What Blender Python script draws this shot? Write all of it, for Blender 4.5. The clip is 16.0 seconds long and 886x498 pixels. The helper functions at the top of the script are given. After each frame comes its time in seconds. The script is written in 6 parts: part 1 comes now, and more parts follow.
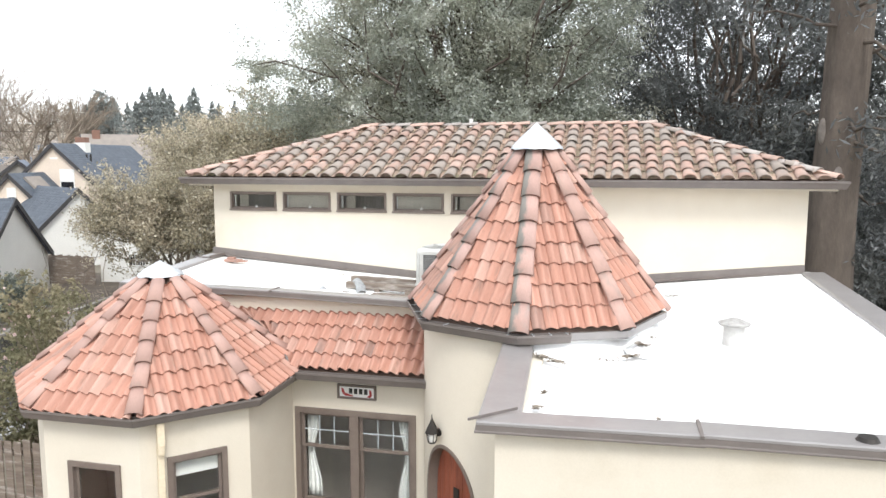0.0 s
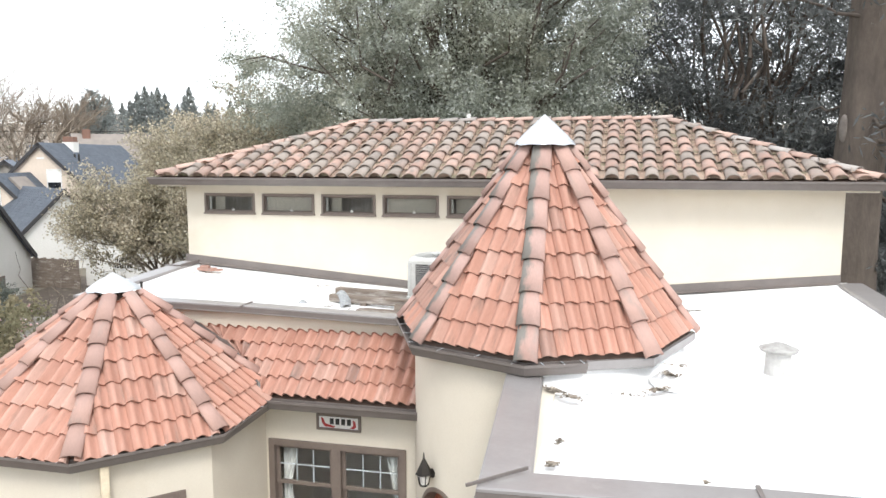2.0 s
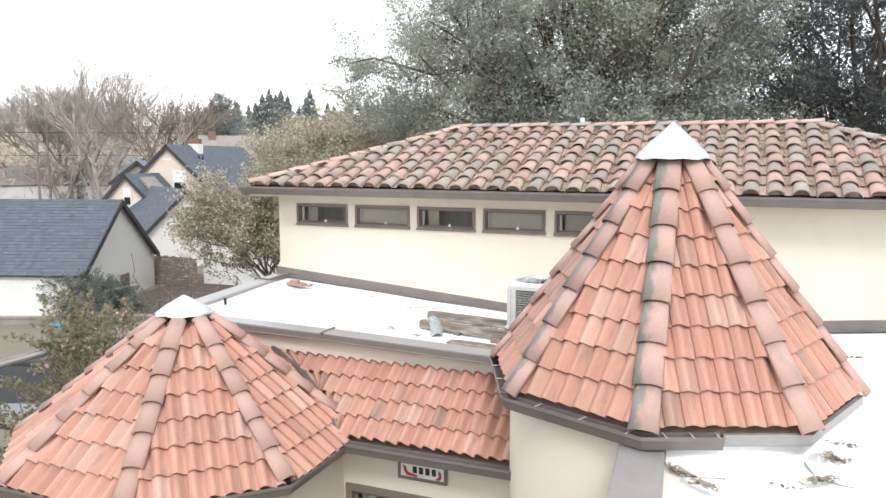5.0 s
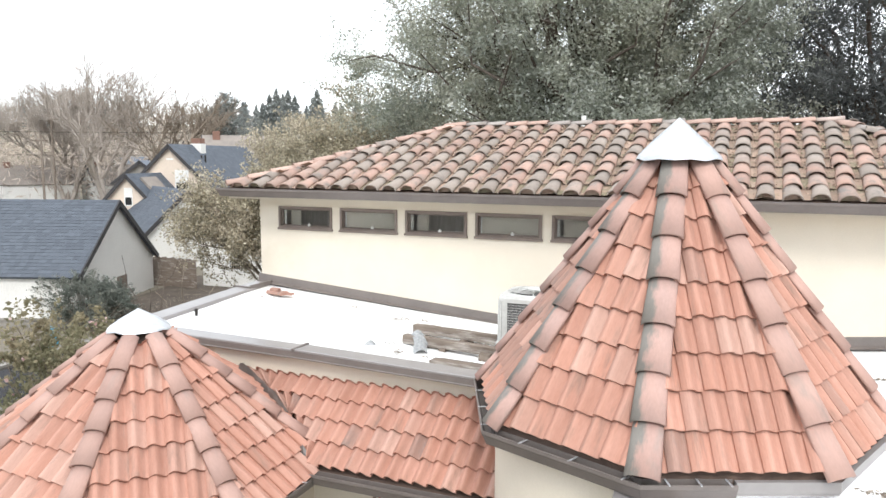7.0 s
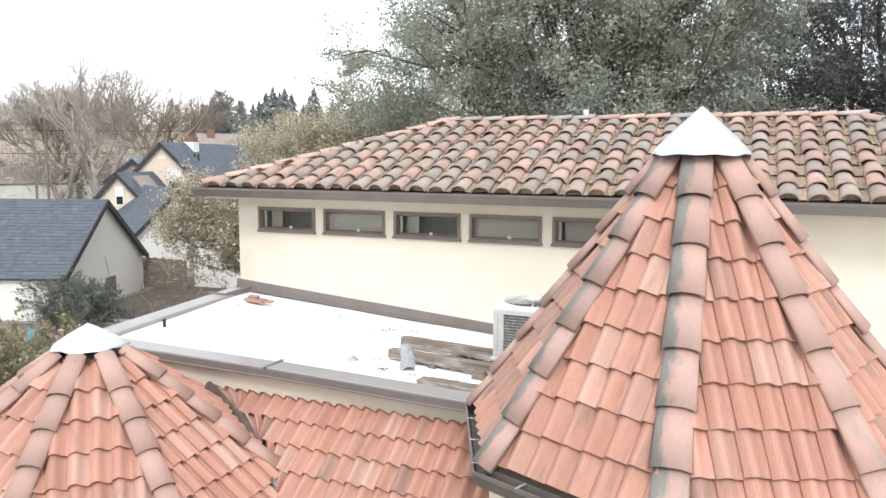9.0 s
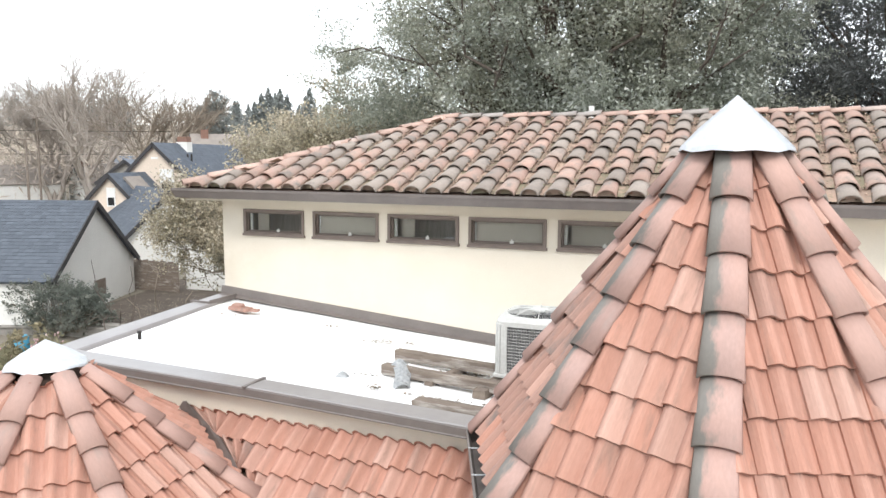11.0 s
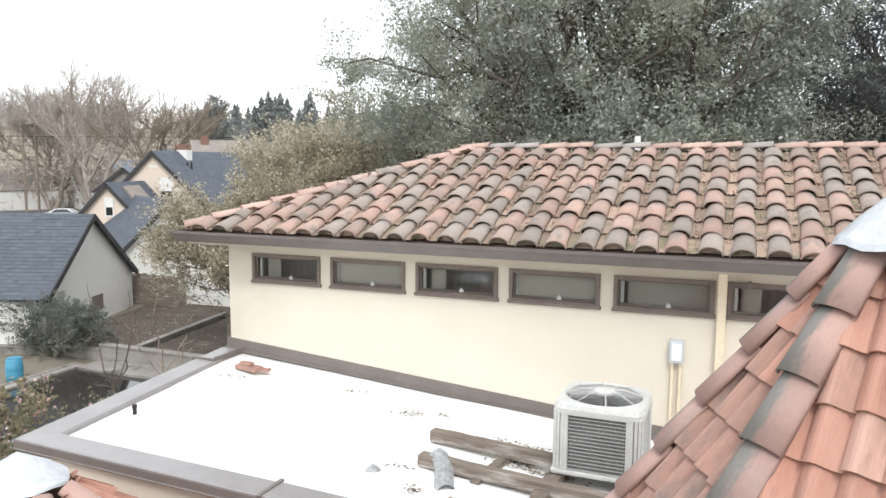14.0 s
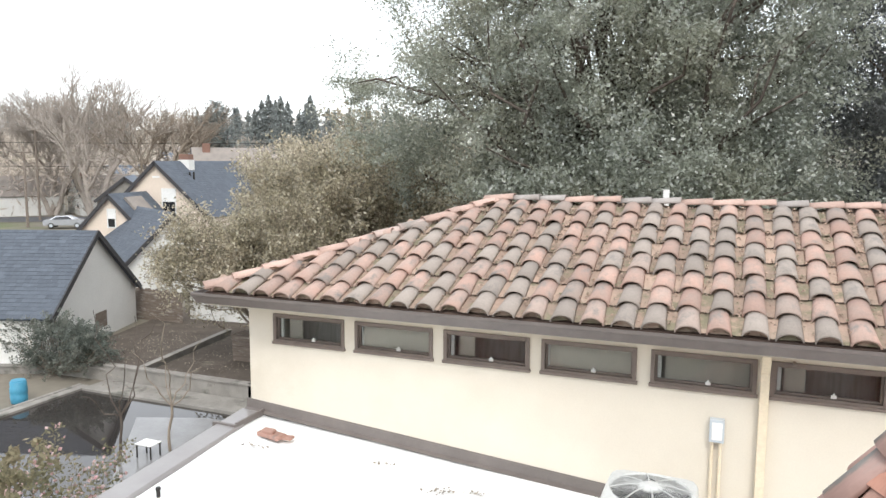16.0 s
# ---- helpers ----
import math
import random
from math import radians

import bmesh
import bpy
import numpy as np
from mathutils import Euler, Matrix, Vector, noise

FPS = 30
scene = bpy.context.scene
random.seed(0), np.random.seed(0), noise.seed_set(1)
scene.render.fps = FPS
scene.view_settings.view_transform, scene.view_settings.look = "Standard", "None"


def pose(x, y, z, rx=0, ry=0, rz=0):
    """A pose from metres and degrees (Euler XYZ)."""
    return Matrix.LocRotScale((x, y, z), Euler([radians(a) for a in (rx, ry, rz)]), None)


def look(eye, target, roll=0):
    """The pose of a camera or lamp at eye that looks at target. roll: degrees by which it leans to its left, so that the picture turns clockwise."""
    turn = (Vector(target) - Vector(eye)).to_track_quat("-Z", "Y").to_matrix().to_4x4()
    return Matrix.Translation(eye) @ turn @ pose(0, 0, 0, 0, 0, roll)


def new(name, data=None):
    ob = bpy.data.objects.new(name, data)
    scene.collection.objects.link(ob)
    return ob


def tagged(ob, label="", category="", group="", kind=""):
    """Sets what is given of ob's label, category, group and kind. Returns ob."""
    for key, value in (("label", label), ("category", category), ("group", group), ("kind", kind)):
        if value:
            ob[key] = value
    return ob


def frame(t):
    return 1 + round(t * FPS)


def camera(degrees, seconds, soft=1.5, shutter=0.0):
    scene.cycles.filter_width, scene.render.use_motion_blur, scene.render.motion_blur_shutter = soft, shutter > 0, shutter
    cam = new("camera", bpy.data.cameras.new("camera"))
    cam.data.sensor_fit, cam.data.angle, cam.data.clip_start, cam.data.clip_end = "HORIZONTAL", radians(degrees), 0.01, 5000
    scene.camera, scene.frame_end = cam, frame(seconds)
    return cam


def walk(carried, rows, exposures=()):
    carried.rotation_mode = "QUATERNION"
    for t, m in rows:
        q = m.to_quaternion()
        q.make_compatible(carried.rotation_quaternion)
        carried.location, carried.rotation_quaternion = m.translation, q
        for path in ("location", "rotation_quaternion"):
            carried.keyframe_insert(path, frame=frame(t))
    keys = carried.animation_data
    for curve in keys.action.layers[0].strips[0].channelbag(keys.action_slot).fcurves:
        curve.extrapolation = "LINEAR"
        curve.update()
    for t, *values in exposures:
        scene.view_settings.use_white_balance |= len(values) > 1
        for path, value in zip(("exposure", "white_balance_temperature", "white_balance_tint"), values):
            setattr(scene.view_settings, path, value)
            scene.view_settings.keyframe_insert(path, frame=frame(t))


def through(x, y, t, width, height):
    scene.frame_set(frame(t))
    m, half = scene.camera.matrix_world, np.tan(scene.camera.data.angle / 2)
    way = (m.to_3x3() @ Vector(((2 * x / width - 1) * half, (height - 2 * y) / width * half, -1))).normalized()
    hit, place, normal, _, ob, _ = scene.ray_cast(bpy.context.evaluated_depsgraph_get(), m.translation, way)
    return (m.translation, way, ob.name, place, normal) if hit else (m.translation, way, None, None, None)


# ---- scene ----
cam = camera(61.8, 16.0)
PATH = [
    (0, (0.562, -0.013, 6.253), (0.111, 1.92, 6.007), -0.0),
    (0.5, (0.484, 0.398, 6.236), (0.034, 2.331, 5.99), -0.0),
    (1, (0.42, 0.763, 6.22), (-0.03, 2.696, 5.974), -0.1),
    (1.5, (0.345, 1.079, 6.225), (-0.101, 3.013, 5.978), -0.0),
    (2, (0.285, 1.371, 6.213), (-0.159, 3.305, 5.968), -0.0),
    (2.5, (0.243, 1.629, 6.247), (-0.201, 3.563, 5.999), -0.0),
    (3, (0.184, 1.87, 6.284), (-0.314, 3.791, 6.037), 0.0),
    (3.5, (0.162, 2.072, 6.307), (-0.42, 3.97, 6.063), 0.1),
    (4, (0.121, 2.282, 6.351), (-0.533, 4.156, 6.107), 0.1),
    (6.5, (0.058, 3.39, 6.374), (-0.698, 5.226, 6.13), 0.3),
    (7, (0.034, 3.632, 6.371), (-0.719, 5.469, 6.127), 0.3),
    (7.5, (-0.03, 3.88, 6.375), (-0.781, 5.717, 6.129), 0.3),
    (8, (-0.11, 4.079, 6.356), (-0.86, 5.916, 6.11), 0.4),
    (8.5, (-0.165, 4.31, 6.346), (-0.915, 6.147, 6.102), 0.4),
    (9, (-0.22, 4.508, 6.341), (-0.968, 6.347, 6.094), 0.3),
    (11.5, (-0.577, 5.379, 6.298), (-1.315, 7.222, 6.053), 0.3),
    (12, (-0.663, 5.61, 6.285), (-1.405, 7.45, 6.038), 0.3),
    (12.5, (-0.832, 5.773, 6.304), (-1.571, 7.616, 6.056), 0.3),
    (13, (-1.017, 5.882, 6.418), (-1.752, 7.726, 6.175), 0.3),
    (13.5, (-1.212, 6.05, 6.621), (-1.948, 7.893, 6.375), 0.4),
    (14, (-1.396, 6.177, 6.798), (-2.133, 8.02, 6.559), 0.3),
    (14.5, (-1.57, 6.222, 7.032), (-2.305, 8.067, 6.791), 0.4),
    (15, (-1.713, 6.302, 7.241), (-2.449, 8.147, 7.004), 0.3),
    (15.5, (-1.803, 6.34, 7.448), (-2.539, 8.184, 7.206), 0.2),
    (16, (-1.862, 6.358, 7.563), (-2.597, 8.203, 7.325), 0.3),
]
walk(cam, [(t, look(eye, target, roll)) for t, eye, target, roll in PATH],
     [(0, 1.02), (4, 0.94), (9, 0.93), (12, 0.91), (13.5, 0.80), (16, 0.84)])

# ---- world, sun, exposure ----
world = bpy.data.worlds.new("overcast_sky")
scene.world = world
world.use_nodes = True
wn, wl = world.node_tree.nodes, world.node_tree.links
sky = wn.new("ShaderNodeTexSky")
sky.sky_type, sky.sun_disc = "NISHITA", False
sky.sun_elevation, sky.sun_rotation = radians(48), radians(155)
sky_gain = wn.new("ShaderNodeVectorMath")
sky_gain.operation = "SCALE"
sky_gain.inputs["Scale"].default_value = 0.11
cloud = wn.new("ShaderNodeMix")
cloud.data_type = "RGBA"
cloud.inputs["Factor"].default_value = 0.8
cloud.inputs["B"].default_value = (0.955, 0.985, 1.02, 1)
wl.new(sky.outputs[0], sky_gain.inputs[0])
wl.new(sky_gain.outputs[0], cloud.inputs["A"])
wl.new(cloud.outputs["Result"], wn["Background"].inputs["Color"])
wn["Background"].inputs["Strength"].default_value = 1.15

sun = new("sun", bpy.data.lights.new("sun", "SUN"))
sun.data.energy, sun.data.angle, sun.data.color = 1.1, radians(16), (1.0, 0.975, 0.935)
sun.matrix_world = look((8, -16, 20), (0, 0, 0))


# ---- materials ----
def surface(name, c1, c2, scale=4.0, rough=0.8, bump=0.3, metal=0.0, vary=0.0, fine=None, stain=None, stain_at=0.6,
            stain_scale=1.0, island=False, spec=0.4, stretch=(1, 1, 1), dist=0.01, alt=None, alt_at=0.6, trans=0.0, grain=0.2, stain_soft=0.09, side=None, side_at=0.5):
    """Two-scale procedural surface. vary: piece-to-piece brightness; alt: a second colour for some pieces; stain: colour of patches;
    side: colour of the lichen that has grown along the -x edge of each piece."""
    m = bpy.data.materials.new(name)
    m.use_nodes = True
    n, l = m.node_tree.nodes, m.node_tree.links
    b = n["Principled BSDF"]
    co = n.new("ShaderNodeTexCoord")
    vec = co.outputs["Object"]
    if vary:
        rnd = n.new("ShaderNodeNewGeometry").outputs["Random Per Island"] if island else n.new("ShaderNodeObjectInfo").outputs["Random"]
        off = n.new("ShaderNodeMath")
        off.operation = "MULTIPLY"
        off.inputs[1].default_value = 37.0
        l.new(rnd, off.inputs[0])
        add = n.new("ShaderNodeVectorMath")
        l.new(vec, add.inputs[0])
        l.new(off.outputs[0], add.inputs[1])
        vec = add.outputs[0]
    mp = n.new("ShaderNodeMapping")
    mp.inputs["Scale"].default_value = stretch
    l.new(vec, mp.inputs["Vector"])
    vec = mp.outputs[0]

    def tex(s, detail=6.0, r=0.6):
        t = n.new("ShaderNodeTexNoise")
        t.inputs["Scale"].default_value, t.inputs["Detail"].default_value, t.inputs["Roughness"].default_value = s, detail, r
        l.new(vec, t.inputs["Vector"])
        return t.outputs["Fac"]

    def ramp(src, a, z):
        r = n.new("ShaderNodeMapRange")
        r.inputs["From Min"].default_value, r.inputs["From Max"].default_value = a, z
        l.new(src, r.inputs["Value"])
        return r.outputs[0]

    def mix(fac, a, z, mode="MIX"):
        x = n.new("ShaderNodeMix")
        x.data_type, x.blend_type = "RGBA", mode
        for key, v in (("Factor", fac), ("A", a), ("B", z)):
            if isinstance(v, tuple):
                x.inputs[key].default_value = (*v, 1)
            elif isinstance(v, float):
                x.inputs[key].default_value = v
            else:
                l.new(v, x.inputs[key])
        return x.outputs["Result"]

    def grey(src, lo, hi):
        r = n.new("ShaderNodeMapRange")
        r.inputs["To Min"].default_value, r.inputs["To Max"].default_value = lo, hi
        l.new(src, r.inputs["Value"])
        c = n.new("ShaderNodeCombineColor")
        for k in range(3):
            l.new(r.outputs[0], c.inputs[k])
        return c.outputs[0]

    col = mix(ramp(tex(scale), 0.35, 0.65), c1, c2)
    if alt and vary:
        step = n.new("ShaderNodeMath")
        step.operation = "FRACT"
        k = n.new("ShaderNodeMath")
        k.operation = "MULTIPLY"
        k.inputs[1].default_value = 7.31
        l.new(rnd, k.inputs[0])
        l.new(k.outputs[0], step.inputs[0])
        col = mix(ramp(step.outputs[0], alt_at - 0.12, alt_at + 0.12), col, alt)
    if vary:
        col = mix(1.0, col, grey(rnd, 1 - vary, 1 + vary * 0.7), "MULTIPLY")
    if stain:
        col = mix(ramp(tex(stain_scale, 8.0, 0.65), stain_at, stain_at + stain_soft), col, stain)
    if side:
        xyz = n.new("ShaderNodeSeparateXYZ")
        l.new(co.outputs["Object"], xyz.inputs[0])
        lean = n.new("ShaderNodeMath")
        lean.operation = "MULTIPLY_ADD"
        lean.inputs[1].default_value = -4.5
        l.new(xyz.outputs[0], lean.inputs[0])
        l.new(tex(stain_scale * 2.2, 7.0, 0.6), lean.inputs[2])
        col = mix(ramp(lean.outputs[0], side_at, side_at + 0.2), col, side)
    f = tex(fine or scale * 9, 4.0)
    col = mix(1.0, col, grey(f, 1 - grain, 1 + grain), "MULTIPLY")
    l.new(col, b.inputs["Base Color"])
    b.inputs["Roughness"].default_value, b.inputs["Metallic"].default_value = rough, metal
    b.inputs["Specular IOR Level"].default_value = spec
    if trans:
        b.inputs["Transmission Weight"].default_value = trans
    if bump:
        bp = n.new("ShaderNodeBump")
        bp.inputs["Strength"].default_value, bp.inputs["Distance"].default_value = bump, dist
        l.new(f, bp.inputs["Height"])
        l.new(bp.outputs[0], b.inputs["Normal"])
    return m


def clear_glass(name, tint=(0.9, 0.93, 0.93)):
    m = bpy.data.materials.new(name)
    m.use_nodes = True
    b = m.node_tree.nodes["Principled BSDF"]
    b.inputs["Base Color"].default_value = (*tint, 1)
    b.inputs["Transmission Weight"].default_value = 1.0
    b.inputs["Roughness"].default_value = 0.01
    b.inputs["IOR"].default_value = 1.45
    return m


STUCCO = surface("cream_stucco", (0.665, 0.61, 0.515), (0.63, 0.572, 0.478), 1.1, 0.9, 0.12, fine=55, stain=(0.595, 0.535, 0.435), stain_at=0.6, stain_scale=0.7, spec=0.2, dist=0.004, grain=0.07, stain_soft=0.16)
COATING = surface("white_roof_coating", (0.86, 0.86, 0.85), (0.80, 0.80, 0.79), 0.9, 0.6, 0.2, fine=30, stain=(0.66, 0.645, 0.62), stain_at=0.70, stain_scale=1.3, dist=0.006, grain=0.06)
CAP_METAL = surface("brown_cap_metal", (0.265, 0.25, 0.243), (0.225, 0.21, 0.205), 2.2, 0.32, 0.05, fine=22, spec=0.6, stain=(0.32, 0.305, 0.295), stain_at=0.63, grain=0.08)
GUTTER = surface("brown_gutter_paint", (0.165, 0.142, 0.13), (0.135, 0.117, 0.107), 3.0, 0.42, 0.05, spec=0.5, stain=(0.18, 0.16, 0.148), stain_at=0.65, grain=0.1)
TRIM = surface("brown_trim_paint", (0.185, 0.148, 0.125), (0.155, 0.122, 0.104), 4.0, 0.5, 0.1, spec=0.4)
TILE = surface("terracotta", (0.415, 0.215, 0.158), (0.475, 0.268, 0.207), 4.0, 0.8, 0.3, vary=0.11, fine=48, stain=(0.225, 0.158, 0.128), stain_at=0.55, stain_scale=3.8, stretch=(2.6, 0.4, 1), alt=(0.475, 0.30, 0.242), alt_at=0.82, dist=0.003, spec=0.2, stain_soft=0.24, grain=0.15)
TILE_WORN = surface("weathered_terracotta", (0.40, 0.235, 0.185), (0.34, 0.215, 0.175), 3.5, 0.82, 0.35, vary=0.12, fine=44, stain=(0.185, 0.16, 0.145), stain_at=0.52, stain_scale=3.4, stretch=(1.8, 0.5, 1), dist=0.004, spec=0.2, stain_soft=0.2, grain=0.15)
TILE_HIP = surface("hip_terracotta", (0.425, 0.272, 0.226), (0.38, 0.25, 0.213), 3.0, 0.75, 0.25, vary=0.12, fine=40, stain=(0.30, 0.235, 0.205), stain_at=0.56, stain_scale=3.6, stretch=(1.6, 0.5, 1), dist=0.003, spec=0.3, stain_soft=0.2, grain=0.12)
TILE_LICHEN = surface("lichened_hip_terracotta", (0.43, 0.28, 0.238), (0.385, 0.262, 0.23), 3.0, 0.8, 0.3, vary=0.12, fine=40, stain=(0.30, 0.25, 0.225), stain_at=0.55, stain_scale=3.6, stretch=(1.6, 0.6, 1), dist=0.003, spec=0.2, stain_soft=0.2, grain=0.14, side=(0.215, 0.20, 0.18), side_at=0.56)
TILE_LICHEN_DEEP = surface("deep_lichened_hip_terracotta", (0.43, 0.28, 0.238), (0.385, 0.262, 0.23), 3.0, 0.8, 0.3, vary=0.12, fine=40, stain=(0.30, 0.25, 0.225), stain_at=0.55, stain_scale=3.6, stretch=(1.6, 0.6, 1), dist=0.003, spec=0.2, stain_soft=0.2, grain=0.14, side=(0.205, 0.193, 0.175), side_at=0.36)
BARREL = surface("old_mission_tile", (0.425, 0.28, 0.228), (0.345, 0.262, 0.222), 4.0, 0.85, 0.5, vary=0.18, fine=42, stain=(0.225, 0.20, 0.18), stain_at=0.53, stain_scale=3.6, stretch=(1.3, 0.7, 1), alt=(0.305, 0.262, 0.228), alt_at=0.5, dist=0.005, spec=0.2, stain_soft=0.14)
PAN = surface("mossy_pan_tile", (0.38, 0.27, 0.21), (0.30, 0.235, 0.185), 3.0, 0.95, 0.8, fine=30, stain=(0.215, 0.19, 0.13), stain_at=0.52, stain_scale=2.4, vary=0.3, island=True, spec=0.1)
RIDGE = surface("ridge_tile", (0.50, 0.345, 0.285), (0.42, 0.30, 0.25), 4.0, 0.8, 0.35, vary=0.2, fine=40, stain=(0.25, 0.22, 0.195), stain_at=0.58, alt=(0.36, 0.325, 0.30), alt_at=0.6, spec=0.25)
GALV = surface("galvanised_sheet", (0.62, 0.64, 0.66), (0.52, 0.54, 0.56), 5.0, 0.42, 0.08, metal=0.55, fine=26, spec=0.5)
GLASS = clear_glass("window_glass")
WHITE_PAINT = surface("white_paint", (0.78, 0.77, 0.74), (0.72, 0.71, 0.68), 5.0, 0.5, 0.05)
CREAM_METAL = surface("cream_downspout_paint", (0.72, 0.62, 0.46), (0.67, 0.575, 0.425), 2.5, 0.5, 0.05)
BLIND = surface("taupe_blind", (0.56, 0.505, 0.43), (0.51, 0.46, 0.39), 2.0, 0.9, 0.1)
ROOM = surface("room_plaster", (0.50, 0.46, 0.43), (0.44, 0.40, 0.37), 1.0, 0.9, 0.05)
UNDERLAY = surface("roof_underlay", (0.15, 0.105, 0.085), (0.11, 0.08, 0.065), 4.0, 0.95, 0.4, spec=0.1)
DOOR = surface("red_brown_door", (0.27, 0.075, 0.04), (0.20, 0.055, 0.032), 6.0, 0.45, 0.25, stretch=(3, 3, 0.4), vary=0.1)
IRON = surface("black_iron", (0.025, 0.022, 0.02), (0.04, 0.035, 0.03), 9.0, 0.5, 0.2, metal=0.4)
AC_PAINT = surface("beige_grey_enamel", (0.55, 0.55, 0.525), (0.49, 0.49, 0.465), 3.0, 0.4, 0.05, spec=0.5)
AC_DARK = surface("dark_coil_fins", (0.05, 0.05, 0.053), (0.075, 0.075, 0.076), 30.0, 0.8, 0.2, spec=0.2)
OLD_WOOD = surface("weathered_timber", (0.23, 0.19, 0.155), (0.155, 0.125, 0.105), 3.0, 0.95, 0.8, stretch=(0.5, 4, 4), stain=(0.43, 0.40, 0.36), stain_at=0.54, stain_scale=2.0, spec=0.1, stain_soft=0.14)
DEBRIS = surface("leaf_litter", (0.24, 0.20, 0.16), (0.33, 0.29, 0.24), 9.0, 1.0, 0.6, vary=0.45, island=True, spec=0.05)
PLASTIC = surface("grey_box_enamel", (0.50, 0.54, 0.57), (0.44, 0.48, 0.51), 4.0, 0.4, 0.05)
CONCRETE = surface("concrete", (0.30, 0.28, 0.25), (0.22, 0.205, 0.185), 1.4, 0.9, 0.4, fine=25, stain=(0.13, 0.125, 0.105), stain_at=0.57, stain_scale=0.8)
WET = surface("wet_patio_concrete", (0.22, 0.215, 0.21), (0.17, 0.165, 0.16), 0.9, 0.16, 0.05, fine=12, spec=0.6)
WATER = surface("dark_pool_water", (0.034, 0.030, 0.028), (0.042, 0.037, 0.034), 0.5, 0.02, 0.04, fine=1.4, spec=0.6, dist=0.02)
SOIL = surface("damp_soil", (0.125, 0.105, 0.088), (0.09, 0.076, 0.064), 1.2, 1.0, 0.8, stain=(0.19, 0.165, 0.135), stain_at=0.6, spec=0.1)
GRASS_GROUND = surface("winter_ground", (0.175, 0.16, 0.128), (0.21, 0.185, 0.15), 0.08, 1.0, 0.4, fine=2.0, stain=(0.135, 0.15, 0.085), stain_at=0.56, stain_scale=0.05, spec=0.1)
ASPHALT = surface("asphalt", (0.09, 0.09, 0.095), (0.075, 0.075, 0.08), 0.5, 0.8, 0.2)
SLATE = surface("blue_grey_shingle", (0.13, 0.15, 0.18), (0.10, 0.118, 0.145), 1.0, 0.8, 0.4, fine=8, vary=0.25, stain=(0.17, 0.18, 0.19), stain_at=0.6)
FAR_ROOF = surface("brown_shingle", (0.28, 0.245, 0.215), (0.22, 0.195, 0.175), 1.0, 0.9, 0.2)
PALE_WALL = surface("pale_render", (0.74, 0.73, 0.695), (0.68, 0.67, 0.635), 0.5, 0.9, 0.3, fine=14, stain=(0.52, 0.515, 0.475), stain_at=0.62, stain_scale=0.4)
PEACH_WALL = surface("peach_render", (0.70, 0.59, 0.49), (0.64, 0.54, 0.445), 0.5, 0.9, 0.2, fine=10)
BRICK = surface("chimney_brick", (0.24, 0.135, 0.10), (0.19, 0.11, 0.085), 2.0, 0.9, 0.3)
BLUE = surface("blue_plastic", (0.07, 0.29, 0.42), (0.055, 0.24, 0.36), 2.0, 0.4, 0.05)
CAR_PAINT = surface("silver_car_paint", (0.52, 0.54, 0.57), (0.48, 0.50, 0.53), 2.0, 0.25, 0.0, metal=0.6)
BARK = surface("bark", (0.145, 0.12, 0.10), (0.10, 0.083, 0.072), 2.5, 0.95, 0.9, fine=14, stretch=(1, 1, 0.35), stain=(0.24, 0.21, 0.185), stain_at=0.62, dist=0.03, spec=0.1)
TWIG = surface("pale_twigs", (0.30, 0.25, 0.20), (0.24, 0.20, 0.16), 2.0, 0.95, 0.2, spec=0.1)


def foliage(name, c1, c2, c3, scale=0.4, vary=0.25, through=0.45, gloss=0.0):
    """Thin leaves that let light through; the tone drifts from bough to bough and a little from leaf to leaf."""
    m = bpy.data.materials.new(name)
    m.use_nodes = True
    n, l = m.node_tree.nodes, m.node_tree.links
    co = n.new("ShaderNodeTexCoord")
    t = n.new("ShaderNodeTexNoise")
    t.inputs["Scale"].default_value, t.inputs["Detail"].default_value, t.inputs["Roughness"].default_value = scale, 3.0, 0.6
    l.new(co.outputs["Object"], t.inputs["Vector"])
    r = n.new("ShaderNodeValToRGB")
    r.color_ramp.elements[0].position, r.color_ramp.elements[0].color = 0.36, (*c1, 1)
    r.color_ramp.elements[1].position, r.color_ramp.elements[1].color = 0.64, (*c3, 1)
    r.color_ramp.elements.new(0.5).color = (*c2, 1)
    l.new(t.outputs["Fac"], r.inputs[0])
    isl = n.new("ShaderNodeMapRange")
    isl.inputs["To Min"].default_value, isl.inputs["To Max"].default_value = 1 - vary, 1 + vary
    l.new(n.new("ShaderNodeNewGeometry").outputs["Random Per Island"], isl.inputs["Value"])
    mul = n.new("ShaderNodeVectorMath")
    mul.operation = "SCALE"
    l.new(r.outputs[0], mul.inputs[0])
    l.new(isl.outputs[0], mul.inputs["Scale"])
    d, tr, mx = n.new("ShaderNodeBsdfDiffuse"), n.new("ShaderNodeBsdfTranslucent"), n.new("ShaderNodeMixShader")
    mx.inputs[0].default_value = through
    l.new(mul.outputs[0], d.inputs["Color"])
    l.new(mul.outputs[0], tr.inputs["Color"])
    l.new(d.outputs[0], mx.inputs[1])
    l.new(tr.outputs[0], mx.inputs[2])
    out = mx.outputs[0]
    if gloss:
        g, gm = n.new("ShaderNodeBsdfGlossy"), n.new("ShaderNodeMixShader")
        g.inputs["Roughness"].default_value = 0.45
        gm.inputs[0].default_value = gloss
        l.new(out, gm.inputs[1])
        l.new(g.outputs[0], gm.inputs[2])
        out = gm.outputs[0]
    l.new(out, n["Material Output"].inputs["Surface"])
    return m


